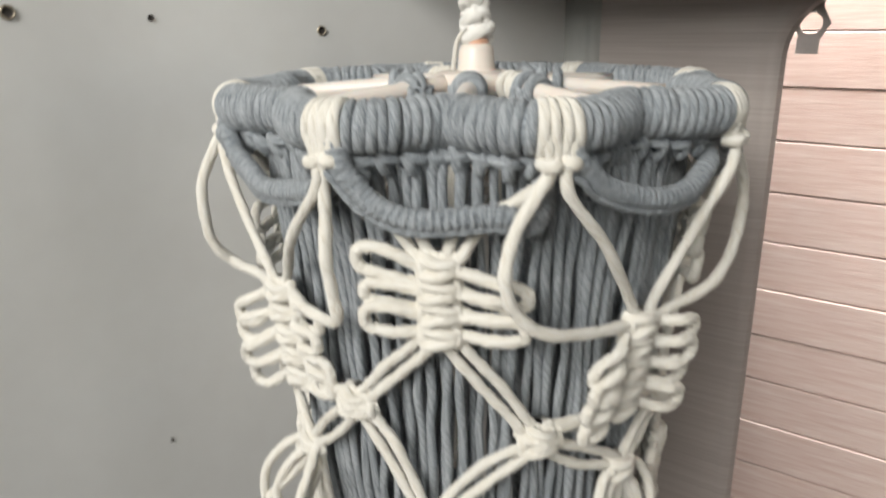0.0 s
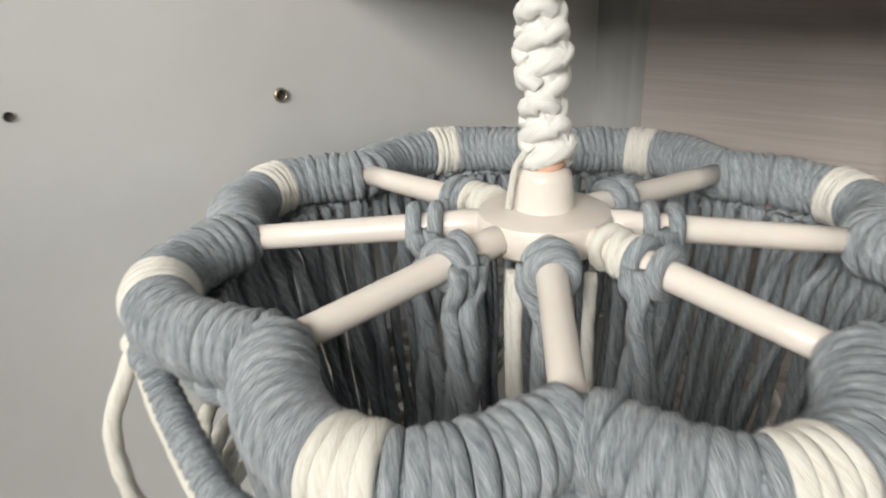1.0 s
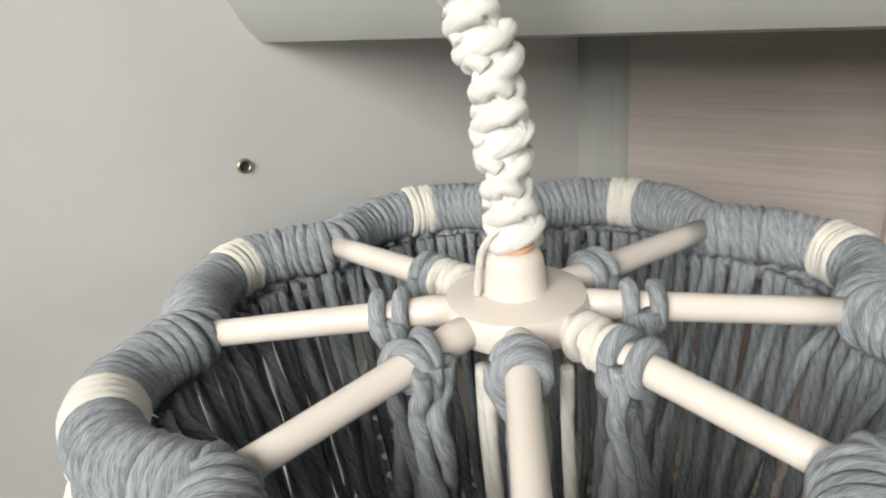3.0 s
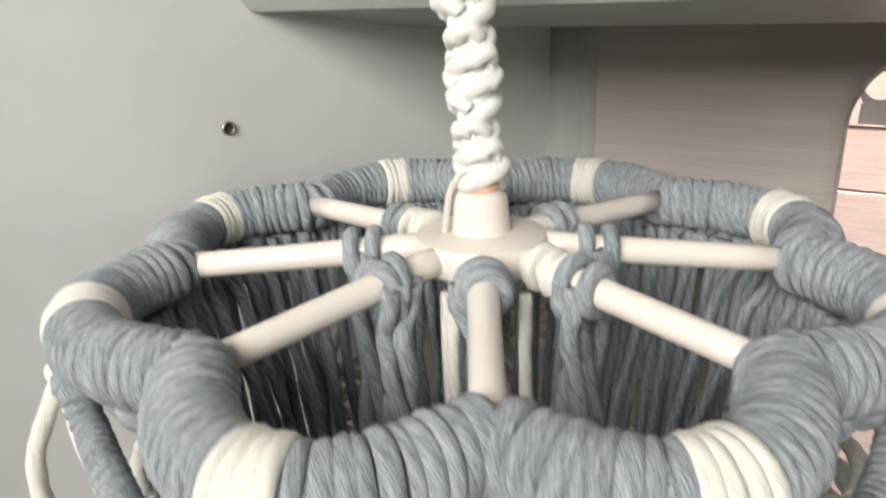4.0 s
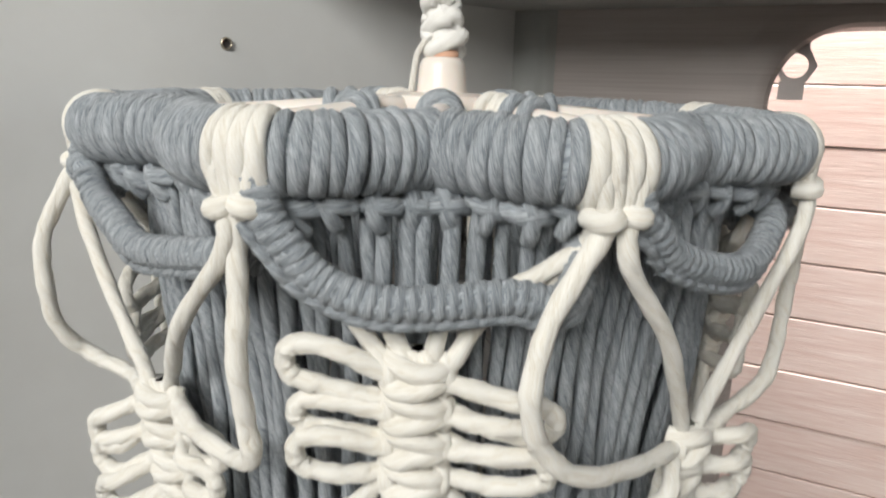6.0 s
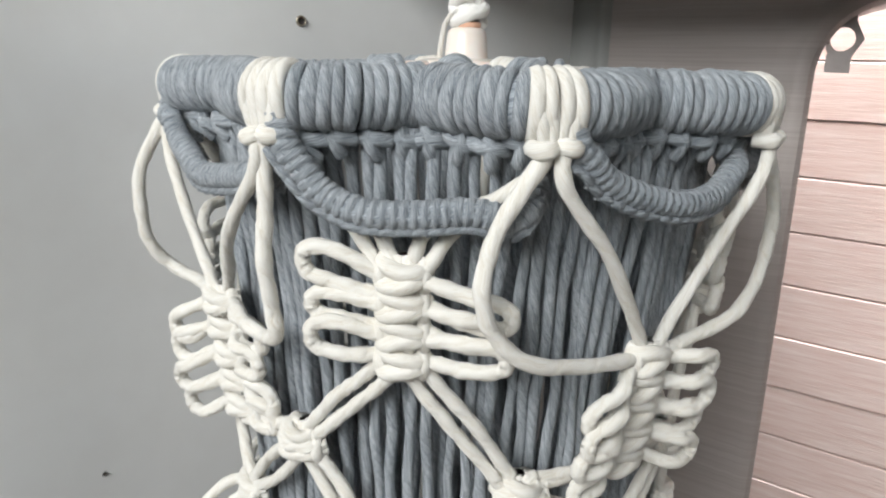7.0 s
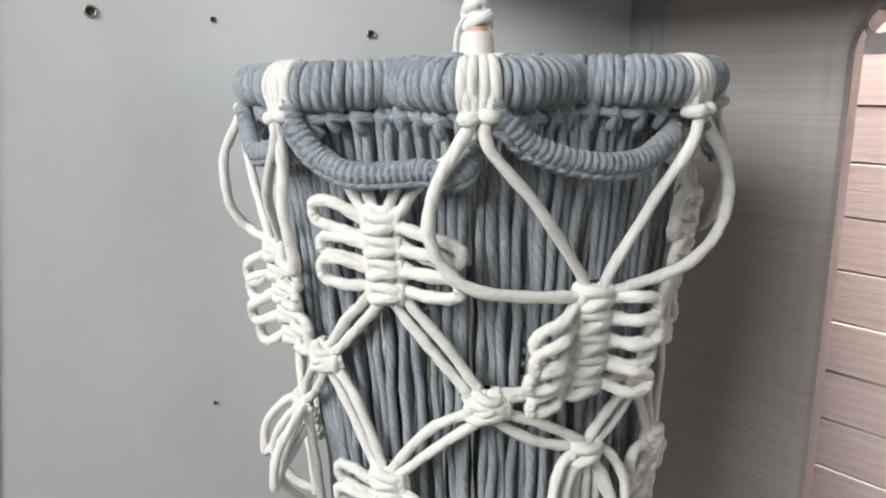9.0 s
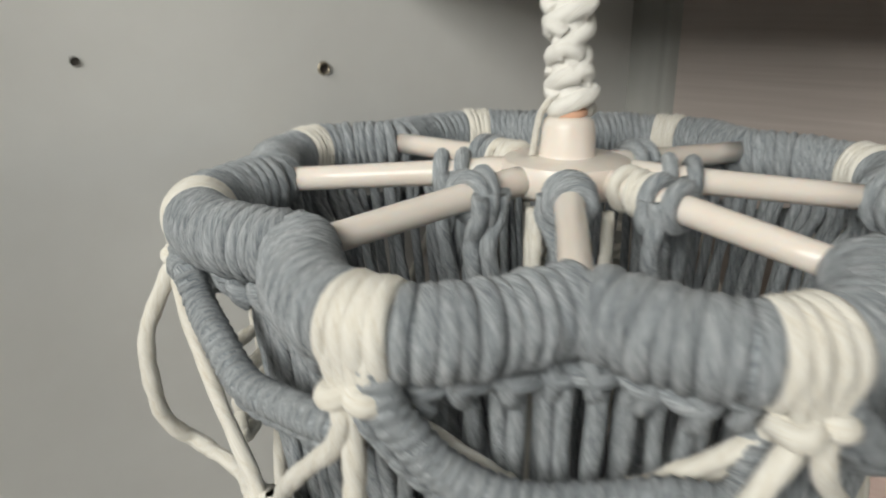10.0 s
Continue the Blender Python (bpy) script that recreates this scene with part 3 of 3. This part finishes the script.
# wrapped swags below the ring, from one cream band to the next
def swag(k):
    d0, d1 = band_bearing(k - 1), band_bearing(k)
    if d0 > d1:
        d0 -= 360
    ctrl = []
    end = {0: 0.022, 7: 0.015}.get(k, 0.0)
    slack = {0: 0.002, 7: 0.013}.get(k, 0.009)
    for f, r, z in ((0.05, 0.1535, -0.006), (0.075, 0.1550, -0.017), (0.12, 0.1530, -0.029 + slack), (0.20, 0.1505, -0.0385 + slack), (0.36, 0.148, -0.0435 + slack), (0.55, 0.147, -0.0450 + slack * 0.6), (0.74, 0.147, -0.043 + slack * 0.6), (0.88, 0.148, -0.034 - end * 0.4 + slack * 0.5), (0.95, 0.1450, -0.027 - end * 0.45), (0.985, 0.1400, -0.020 - end * 0.2)):
        ctrl.append(polar(d0 + f * (d1 - d0), r + (LOBES[k - 1] * (1 - f) + LOBES[k] * f - 0.1475) + random.uniform(-0.001, 0.001), ZR + z + random.uniform(-0.0015, 0.0015)))
    path = catmull(ctrl, 10)
    inner = Tubes()
    inner.add(path, 0.0055, 8)
    sw = inner.make("swag", GREY, hanging, "grey cord-wrapped swag")
    P = np.array(path)
    s = np.concatenate([[0], np.cumsum(np.linalg.norm(np.diff(P, axis=0), axis=1))])
    turns = 33
    coil = Tubes()
    pts = []
    n = turns * 10
    for i in range(n + 1):
        q = s[-1] * i / n
        p = np.array([np.interp(q, s, P[:, j]) for j in range(3)])
        t = np.array([np.interp(q + 0.002, s, P[:, j]) - np.interp(q - 0.002, s, P[:, j]) for j in range(3)])
        t /= np.linalg.norm(t)
        o = p.copy()
        o[2] = 0
        o /= np.linalg.norm(o)
        u = np.cross(t, o)
        u /= np.linalg.norm(u)
        o = np.cross(u, t)
        a = 2 * math.pi * turns * i / n
        pts.append(p + 0.0036 * (math.cos(a) * u + math.sin(a) * o))
    coil.add(pts, 0.0026, 7)
    coil.make("coil", GREY, sw)
    # ridge of hitches along the lower edge
    m = 22
    for i in range(m):
        q = s[-1] * (i + 0.5) / m
        p = np.array([np.interp(q, s, P[:, j]) for j in range(3)])
        t = np.array([np.interp(q + 0.002, s, P[:, j]) - np.interp(q - 0.002, s, P[:, j]) for j in range(3)])
        t /= np.linalg.norm(t)
        low = np.array((0, 0, -1.0))
        low -= t * (low @ t)
        low /= np.linalg.norm(low)
        o = p / np.linalg.norm(p[:2]) * np.array((1, 1, 0))
        c = p + low * 0.0060
        ridge = Tubes()
        ridge.add(catmull([c - t * 0.0045 + low * 0.0008, c - t * 0.001 + o * 0.0018, c + t * 0.0025 + o * 0.0012, c + t * 0.0050 - low * 0.001], 3), 0.0021, 6)
        ridge.make("ridge_hitch", GREY, sw)


for k in range(8):
    swag(k)


# hanging sinnet: a spiral of half knots up from the cap
def sinnet():
    axis = catmull([(0.001, 0, ZR + 0.0365), (-0.001, 0, ZR + 0.052), (-0.002, 0, ZR + 0.070), (-0.003, 0, ZR + 0.088), (-0.004, 0, ZR + 0.098), (-0.008, 0, ZR + 0.110), (-0.012, 0, ZR + 0.124), (-0.013, 0, ZR + 0.15), (-0.011, 0, ZR + 0.25), (-0.008, 0, ZR + 0.5), (-0.008, 0, 3.48)], 14)
    A = np.array(axis)
    s = np.concatenate([[0], np.cumsum(np.linalg.norm(np.diff(A, axis=0), axis=1))])
    t = Tubes()
    step = 0.0086
    q = 0.002
    t.add(A[::3], 0.0072, 10)
    up = np.array((0, 0, 1.0))
    while q < s[-1] - 0.01:
        c = np.array([np.interp(q, s, A[:, j]) for j in range(3)])
        ang = -2 * math.pi * q / 0.068 + 0.15
        u = np.array((math.cos(ang), math.sin(ang), 0))
        v = np.array((-math.sin(ang), math.cos(ang), 0))
        for sg in (1, -1):
            # a flat crossing on each face, and the bight that turns round each edge
            k = random.uniform(0.93, 1.06)
            t.add(catmull([c - u * sg * 0.0072 + v * sg * 0.0012 + up * 0.0026, c - u * sg * 0.0046 + v * sg * 0.0052 + up * 0.0020, c + v * sg * 0.0060 - up * 0.0002,
                           c + u * sg * 0.0046 + v * sg * 0.0050 - up * 0.0024, c + u * sg * 0.0072 + v * sg * 0.0010 - up * 0.0030], 4), 0.0038 * k, 9)
            t.add(catmull([c + u * sg * 0.0056 + v * 0.0042 + up * 0.0012, c + u * sg * 0.0080 + v * 0.0018 + up * 0.0038, c + u * sg * 0.0080 - v * 0.0018 + up * 0.0044, c + u * sg * 0.0056 - v * 0.0042 + up * 0.0014], 4), 0.0035 * k, 8)
        q += step
    t.make("hanging_sinnet", WHITE, hanging, "white twisted sinnet of half knots")
    w = Tubes()
    w.add(catmull([(-0.0075, -0.005, ZR + 0.040), (-0.0112, -0.0055, ZR + 0.034), (-0.0128, -0.0058, ZR + 0.026), (-0.0140, -0.0056, ZR + 0.0165)], 5), 0.0015, 7)
    w.make("loose_cord_end", CREAM, hanging)


sinnet()


# ---- cream net over the strands ----
CR = 0.0031


def tangent_frame(deg, r, z):
    """Origin on the net, sideways and outward directions."""
    o = polar(deg, r, z)
    out = np.array((math.sin(radians(deg)), -math.cos(radians(deg)), 0.0))
    side = np.array((math.cos(radians(deg)), math.sin(radians(deg)), 0.0))
    return o, side, out


def local(frame3, x, out, up):
    o, side, n = frame3
    return o + side * x + n * out + np.array((0, 0, up))


def cream_cord(points, parent=hanging, radius=CR, mat=None, name="cream_cord", per=7):
    t = Tubes()
    path = catmull(points, per)
    ph = random.uniform(0, 6.28)
    rad = [radius * (1 + 0.055 * math.sin(1.3 * i + ph) + 0.035 * math.sin(0.47 * i + 2 * ph)) for i in range(len(path))]
    path = [p + np.array((random.uniform(-1, 1), random.uniform(-1, 1), random.uniform(-1, 1))) * 0.00022 for p in path]
    t.add(path, rad, 9)
    return t.make(name, mat or CREAM, parent)


def knot(f, width, parent, up=0.0, name="knot", tilt=0.0, depth=0.0062, cord=0.0036):
    """A square knot: two bands crossing over a core, tucked in at the sides."""
    t = Tubes()
    w = width / 2
    for sg, h in ((1, 0.0030), (-1, -0.0030)):
        t.add(catmull([local(f, -sg * w * 1.05, -0.002, up + h + 0.0022), local(f, -sg * w * 0.75, depth * 0.6, up + h + 0.0012), local(f, -sg * w * 0.1, depth, up + h + tilt),
                       local(f, sg * w * 0.70, depth * 0.75, up + h - 0.0016), local(f, sg * w * 1.05, -0.001, up + h - 0.0005)], 5), cord, 9)
    t.add(catmull([local(f, -w * 0.9, 0.0, up - 0.006), local(f, -w * 0.98, depth * 0.55, up), local(f, -w * 0.85, 0.0, up + 0.006)], 5), cord * 0.92, 8)
    t.add(catmull([local(f, w * 0.9, 0.0, up - 0.006), local(f, w * 0.98, depth * 0.55, up), local(f, w * 0.85, 0.0, up + 0.006)], 5), cord * 0.92, 8)
    t.add([local(f, -0.002, 0.0005, up - 0.008), local(f, -0.002, 0.0005, up + 0.008)], 0.0042, 8)
    t.add([local(f, 0.002, 0.0005, up - 0.008), local(f, 0.002, 0.0005, up + 0.008)], 0.0042, 8)
    return t.make(name, CREAM, parent)


def butterfly(deg, z_top, z_low, r_top, r_low, knots, half, droop_left, droop_right, label, flare=0.0, face=None):
    """A column of square knots with slack loops bulging out on both sides."""
    base = new("butterfly")
    base.parent = hanging
    tagged(base, label)
    rows = []
    for i in range(knots):
        q = i / (knots - 1)
        f = tangent_frame(deg + random.uniform(-0.6, 0.6), r_top + (r_low - r_top) * q, z_top + (z_low - z_top) * q)
        if face is not None:
            f = (f[0],) + tangent_frame(face, 1.0, 0.0)[1:]
        rows.append(f)
        knot(f, 0.0185, base, tilt=random.uniform(-0.0012, 0.0012))
    for i in range(knots - 1):
        a, b = rows[i], rows[i + 1]
        gap = a[0][2] - b[0][2]
        for sg, droop in ((-1, droop_left), (1, droop_right)):
            w = half * random.uniform(0.92, 1.07)
            d = droop * (1.7 - 0.55 * i if knots == 4 else 1.0) + random.uniform(-0.003, 0.003)
            out = random.uniform(0.000, 0.005) + flare * random.uniform(0.7, 1.2)
            open_ = gap * random.uniform(0.46, 0.62)
            mid = (a[0][2] + b[0][2]) / 2 - a[0][2]
            pts = [local(a, sg * 0.005, 0.002, -0.001), local(a, sg * 0.012, 0.003, mid * 0.15 + d * 0.22), local(a, sg * w * 0.62, 0.002 + out, mid + d * 0.75 + open_),
                   local(a, sg * w * 0.92, out, mid + d + open_ * 0.75), local(a, sg * w, out - 0.001, mid + d), local(a, sg * w * 0.93, out - 0.002, mid + d - open_ * 0.75),
                   local(a, sg * w * 0.60, out - 0.001, mid + d * 0.75 - open_ * 0.9), local(b, sg * 0.012, 0.001, d * 0.22 + 0.001), local(b, sg * 0.005, 0.0, 0.001)]
            cream_cord(pts, base, CR * 1.10, name="loop")
    return rows


def net_radius(z, extra=0.011):
    return fall_radius(z) + extra


BAND = [band_bearing(k) for k in range(8)]
NET_BEARING = [3.0, 50.8, 91.0, 136.0, 182.0, 229.0, 273.0, 315.0]


def up_to(a, near):
    """The bearing a, turned to lie within half a turn of near."""
    return near + (a - near + 180) % 360 - 180


# knots below the bands
for k in range(8):
    d = BAND[k]
    f = tangent_frame(d, LOBES[k] + 0.0055, ring_height(d) - 0.0138)
    for x in (-0.0060, -0.0020, 0.0020, 0.0060):
        band = Tubes()
        band.add(catmull([local(f, x * 1.05, -0.005, 0.0255), local(f, x * 1.05, 0.0025, 0.0175), local(f, x, 0.0050, 0.009), local(f, x * 0.72, 0.0035, 0.0)], 4), 0.0026, 8)
        band.make("band_strand", CREAM, hanging)
    t = Tubes()
    for sg, h in ((1, 0.0), (-1, -0.001)):
        t.add(catmull([local(f, sg * 0.0005, 0.002, h + 0.001), local(f, sg * 0.0032, 0.0068, h), local(f, sg * 0.0066, 0.0058, h - 0.0005), local(f, sg * 0.0074, -0.001, h)], 5), 0.0035, 9)
    t.make("band_knot", CREAM, hanging)

for k in range(8):
    c = NET_BEARING[k]
    left, right = up_to(BAND[k - 1], c), up_to(BAND[k], c)
    if k % 2 == 0:
        rows = butterfly(c, 1.4315, 1.392, 0.1395, 0.1345, 4, 0.0425, 0.005, -0.004, "cream butterfly of square knots with slack loops")
        top = rows[0]
        for edge, sg in ((left, 1), (right, -1)):
            for i, (x, dz) in enumerate(((0.0105, 0.004), (0.0045, 0.006))):
                a = edge + sg * (2.0 + 5.0 * i)
                cream_cord([polar(edge - sg * 1.0, 0.1485, ZR - 0.019), polar(edge + sg * (1.5 + 1.2 * i), 0.1440, ZR - 0.027 - 0.003 * i), polar(a + sg * (2 + 1.5 * i), 0.1390, ZR - 0.040 - 0.003 * i), polar(c - sg * (9.5 - 5 * i), 0.1385, 1.4515 - 0.001 * i), local(top, -sg * x, 0.002, dz), local(top, -sg * x * 0.4, 0.002, -0.002)])
    else:
        rise = 0.008 if k == 7 else 0.0
        rows = butterfly(c, 1.388 + rise, 1.334 + rise / 2, 0.1385, 0.1300, 5, 0.038, -0.011, -0.004, "drooping cream butterfly of square knots with slack loops", 0.006, {7: 337.0, 1: 46.0}.get(k))
        top = rows[0]
        for edge, sg in ((left, 1), (right, -1)):
            f = tangent_frame(edge, LOBES[k - 1 if sg == 1 else k] + 0.0070, ZR - 0.016)
            # the taut cord, straight to the butterfly
            cream_cord([local(f, sg * 0.0030, 0.003, 0.001), local(f, sg * 0.0050, 0.003, -0.014), polar(edge + sg * abs(c - edge) * 0.42, 0.1525, 1.440), local(top, -sg * 0.007, 0.002, 0.010), local(top, -sg * 0.003, 0.003, 0.0)])
            # the slack cord, in a wide loop: how far it swings aside and how far out
            swing, out = {(7, 1): (-2.5, 0.1755), (7, -1): (-0.5, 0.160), (1, 1): (8.8, 0.161), (1, -1): (14.0, 0.166)}.get((k, sg), (8.0, 0.162))
            cream_cord([local(f, -sg * 0.0025, 0.003, 0.001), polar(edge - sg * swing * 0.30, out * 0.4 + 0.0945, 1.476), polar(edge - sg * swing * 0.80, out - 0.001, 1.455), polar(edge - sg * swing, out, 1.4345), polar(edge - sg * swing * 0.80, out - 0.003, 1.4145),
                        polar(edge - sg * (swing * 0.2 - 1.0), out * 0.4 + 0.090, 1.4000), polar(edge + sg * (abs(c - edge) * 0.45), 0.1450, 1.3925 + rise / 2), local(top, -sg * 0.009, 0.002, 0.001), local(top, 0, 0.004, -0.001)], radius=CR * 1.1)

# crossing knots half way between the butterflies, and those under them
HALF = []
for k in range(8):
    a, b = NET_BEARING[k], up_to(NET_BEARING[(k + 1) % 8], NET_BEARING[k])
    d = (a + b) / 2 if k != 0 else 26.5
    if k == 7:
        d = up_to(-19.8, a)
    z = 1.339 if k == 7 else 1.3245
    f = tangent_frame(d, net_radius(z, 0.0105), z)
    HALF.append((d, z, f))
    knot(f, 0.021, hanging, name="crossing_knot", depth=0.0075, cord=0.0038)
    knot(f, 0.013, hanging, up=0.004, name="crossing_knot", depth=0.0085, cord=0.0034)
    # pairs of cords from the two butterflies above
    for c, z_low in ((a, 1.393 if k % 2 == 0 else 1.334), (b, 1.334 if k % 2 == 0 else 1.393)):
        sg = 1 if d > c else -1
        r_low = 0.1345 if z_low > 1.36 else 0.1300
        g = tangent_frame(c, r_low, z_low)
        for i in (0, 1):
            s0 = local(g, sg * (0.002 + 0.007 * i), 0.001, -0.005 + 0.003 * i)
            s1 = local(f, -sg * (0.0085 - 0.005 * i) , 0.002, 0.006 + 0.003 * i)
            m = (s0 + s1) / 2
            m[:2] *= (net_radius(m[2], 0.010 + 0.001 * i)) / np.linalg.norm(m[:2])
            m = m + f[1] * sg * (0.003 * i - 0.001)
            cream_cord([s0, s0 * 0.6 + m * 0.4 + np.array((0, 0, -0.001)), m, s1 * 0.75 + m * 0.25, s1, local(f, sg * 0.003, 0.003, -0.002)])

for k in range(8):
    c = NET_BEARING[k]
    z = 1.273 if k % 2 == 0 else 1.290
    d = c - 3.5 if k % 2 == 0 else c + 2
    f = tangent_frame(d, net_radius(z, 0.0105), z)
    knot(f, 0.019, hanging, name="crossing_knot", depth=0.007, cord=0.0037)
    for h, sg in ((HALF[k - 1], 1), (HALF[k], -1)):
        for i in (0, 1):
            s0 = local(h[2], sg * (0.001 + 0.008 * i), 0.001, -0.006 + 0.003 * i)
            s1 = local(f, -sg * (0.008 - 0.004 * i), 0.002, 0.004 + 0.004 * i)
            m = (s0 + s1) / 2
            m[:2] *= net_radius(m[2], 0.011 + 0.001 * i) / np.linalg.norm(m[:2])
            bow = 0.004 if k % 2 else -0.002
            m = m + np.array((0, 0, -bow + 0.006 * i))
            cream_cord([s0, m, s1, local(f, sg * 0.003, 0.003, -0.002)])
    if k % 2 == 0:
        butterfly(d, z - 0.006, z - 0.046, net_radius(z, 0.010), net_radius(z - 0.046, 0.010), 4, 0.036, 0.004, -0.003, "lower cream butterfly of square knots with slack loops")
    else:
        for x in (-0.009, -0.003, 0.003, 0.009):
            cream_cord([local(f, x * 0.6, 0.002, 0.0), local(f, x * 1.1, 0.001, -0.012), local(f, x * 1.3 + random.uniform(-0.003, 0.003), -0.002, -0.05), local(f, x * 1.4, -0.006, -0.12), local(f, x, -0.008, -0.165)])
        # slack side loops below
        for sg in (-1, 1):
            o = 0.026 if k == 7 else 0.008
            cream_cord([local(f, sg * 0.006, 0.002, 0.002), local(f, sg * 0.018, o * 0.5, -0.006), local(f, sg * 0.026, o, -0.024), local(f, sg * 0.026, o * 1.1, -0.046), local(f, sg * 0.018, o * 0.8, -0.036), local(f, sg * 0.008, 0.0, -0.012)], radius=CR)
            cream_cord([local(f, sg * 0.003, 0.003, -0.004), local(f, sg * 0.013, o * 0.55, -0.018), local(f, sg * 0.019, o * 0.9, -0.042), local(f, sg * 0.012, o * 0.4, -0.066), local(f, sg * 0.006, -0.003, -0.072)], radius=CR)


# ---- cords tied on the spokes and hanging inside ----
def spoke_point(k, r, up=0.0):
    return polar(SPOKES[k][0], r, spoke_height(k, r) + up)


def spoke_ties(k, r, count, mat, cord, name, spread=0.0, cross=0.0):
    """Cord turns round a spoke; cross leans neighbouring turns against each other."""
    out = np.array((math.sin(radians(SPOKES[k][0])), -math.cos(radians(SPOKES[k][0])), 0.0))
    side = np.array((out[1] * -1, out[0], 0.0))
    for i in range(count):
        c = spoke_point(k, r + i * (cord * 2.1 + spread))
        t = Tubes()
        rad = 0.0048 + cord * 0.85
        n = 22
        lean = (0.0012 + cross) * (1 if i % 2 == 0 else -1)
        t.add([c + side * rad * math.cos(2 * math.pi * j / n) + np.array((0, 0, rad * math.sin(2 * math.pi * j / n))) + out * lean * math.cos(2 * math.pi * j / n) for j in range(n)], cord, 9, closed=True)
        t.make(name, mat, hanging)


# spoke, distance out, gap between the two turns, number of hanging tails
for k, r, gap, tails in ((0, 0.0385, 0.0, 1), (1, 0.0485, 0.0028, 2), (2, 0.042, 0.0028, 2), (3, 0.040, 0.0, 1), (4, 0.042, 0.001, 1), (5, 0.044, 0.001, 1), (6, 0.044, 0.0024, 2), (7, 0.045, 0.001, 3)):
    spoke_ties(k, r, 2, GREY, 0.0033, "spoke_tie", gap, 0.0009 if k == 7 else -0.0010)
    d = SPOKES[k][0]
    out = np.array((math.sin(radians(d)), -math.cos(radians(d)), 0.0))
    side = np.array((-out[1], out[0], 0.0))
    # the tails come out on the turn's nearer flank, twist about each other and fall
    near = 1.0 if side[1] < 0 else -1.0
    p = spoke_point(k, r + 0.004) + side * near * 0.0045
    for i in range(tails):
        ph = 2 * math.pi * i / max(2, tails) + k
        w = 0.0042 if tails > 1 else 0.0015
        pts = [p + side * near * 0.0046 + out * (i - (tails - 1) / 2) * 0.005 + np.array((0, 0, 0.002)), p + side * near * 0.0040 + out * (i - (tails - 1) / 2) * 0.005 + np.array((0, 0, -0.007))]
        for z in (0.018, 0.032, 0.046, 0.062, 0.085, 0.11, 0.14, 0.18, 0.22, 0.27):
            a = ph + 42 * z
            pts.append(p + side * w * math.sin(a) + out * w * math.cos(a) + np.array((0, 0, -z)))
        cream_cord(pts, hanging, 0.0036, GREY, "inner_cord", 5)
spoke_ties(1, 0.0335, 3, CREAM, 0.0027, "cream_spoke_tie")
spoke_ties(5, 0.0300, 3, CREAM, 0.0027, "cream_spoke_tie")
for d, r in ((-22, 0.030), (-17, 0.031), (33, 0.034)):
    p = polar(d, r, ZR)
    cream_cord([p, p + (0, 0, -0.03), p + (0.001, 0, -0.09), p + (-0.001, 0.001, -0.16), p + (0, 0, -0.26)], hanging, 0.0026, CREAM, "inner_cream_cord", 5)
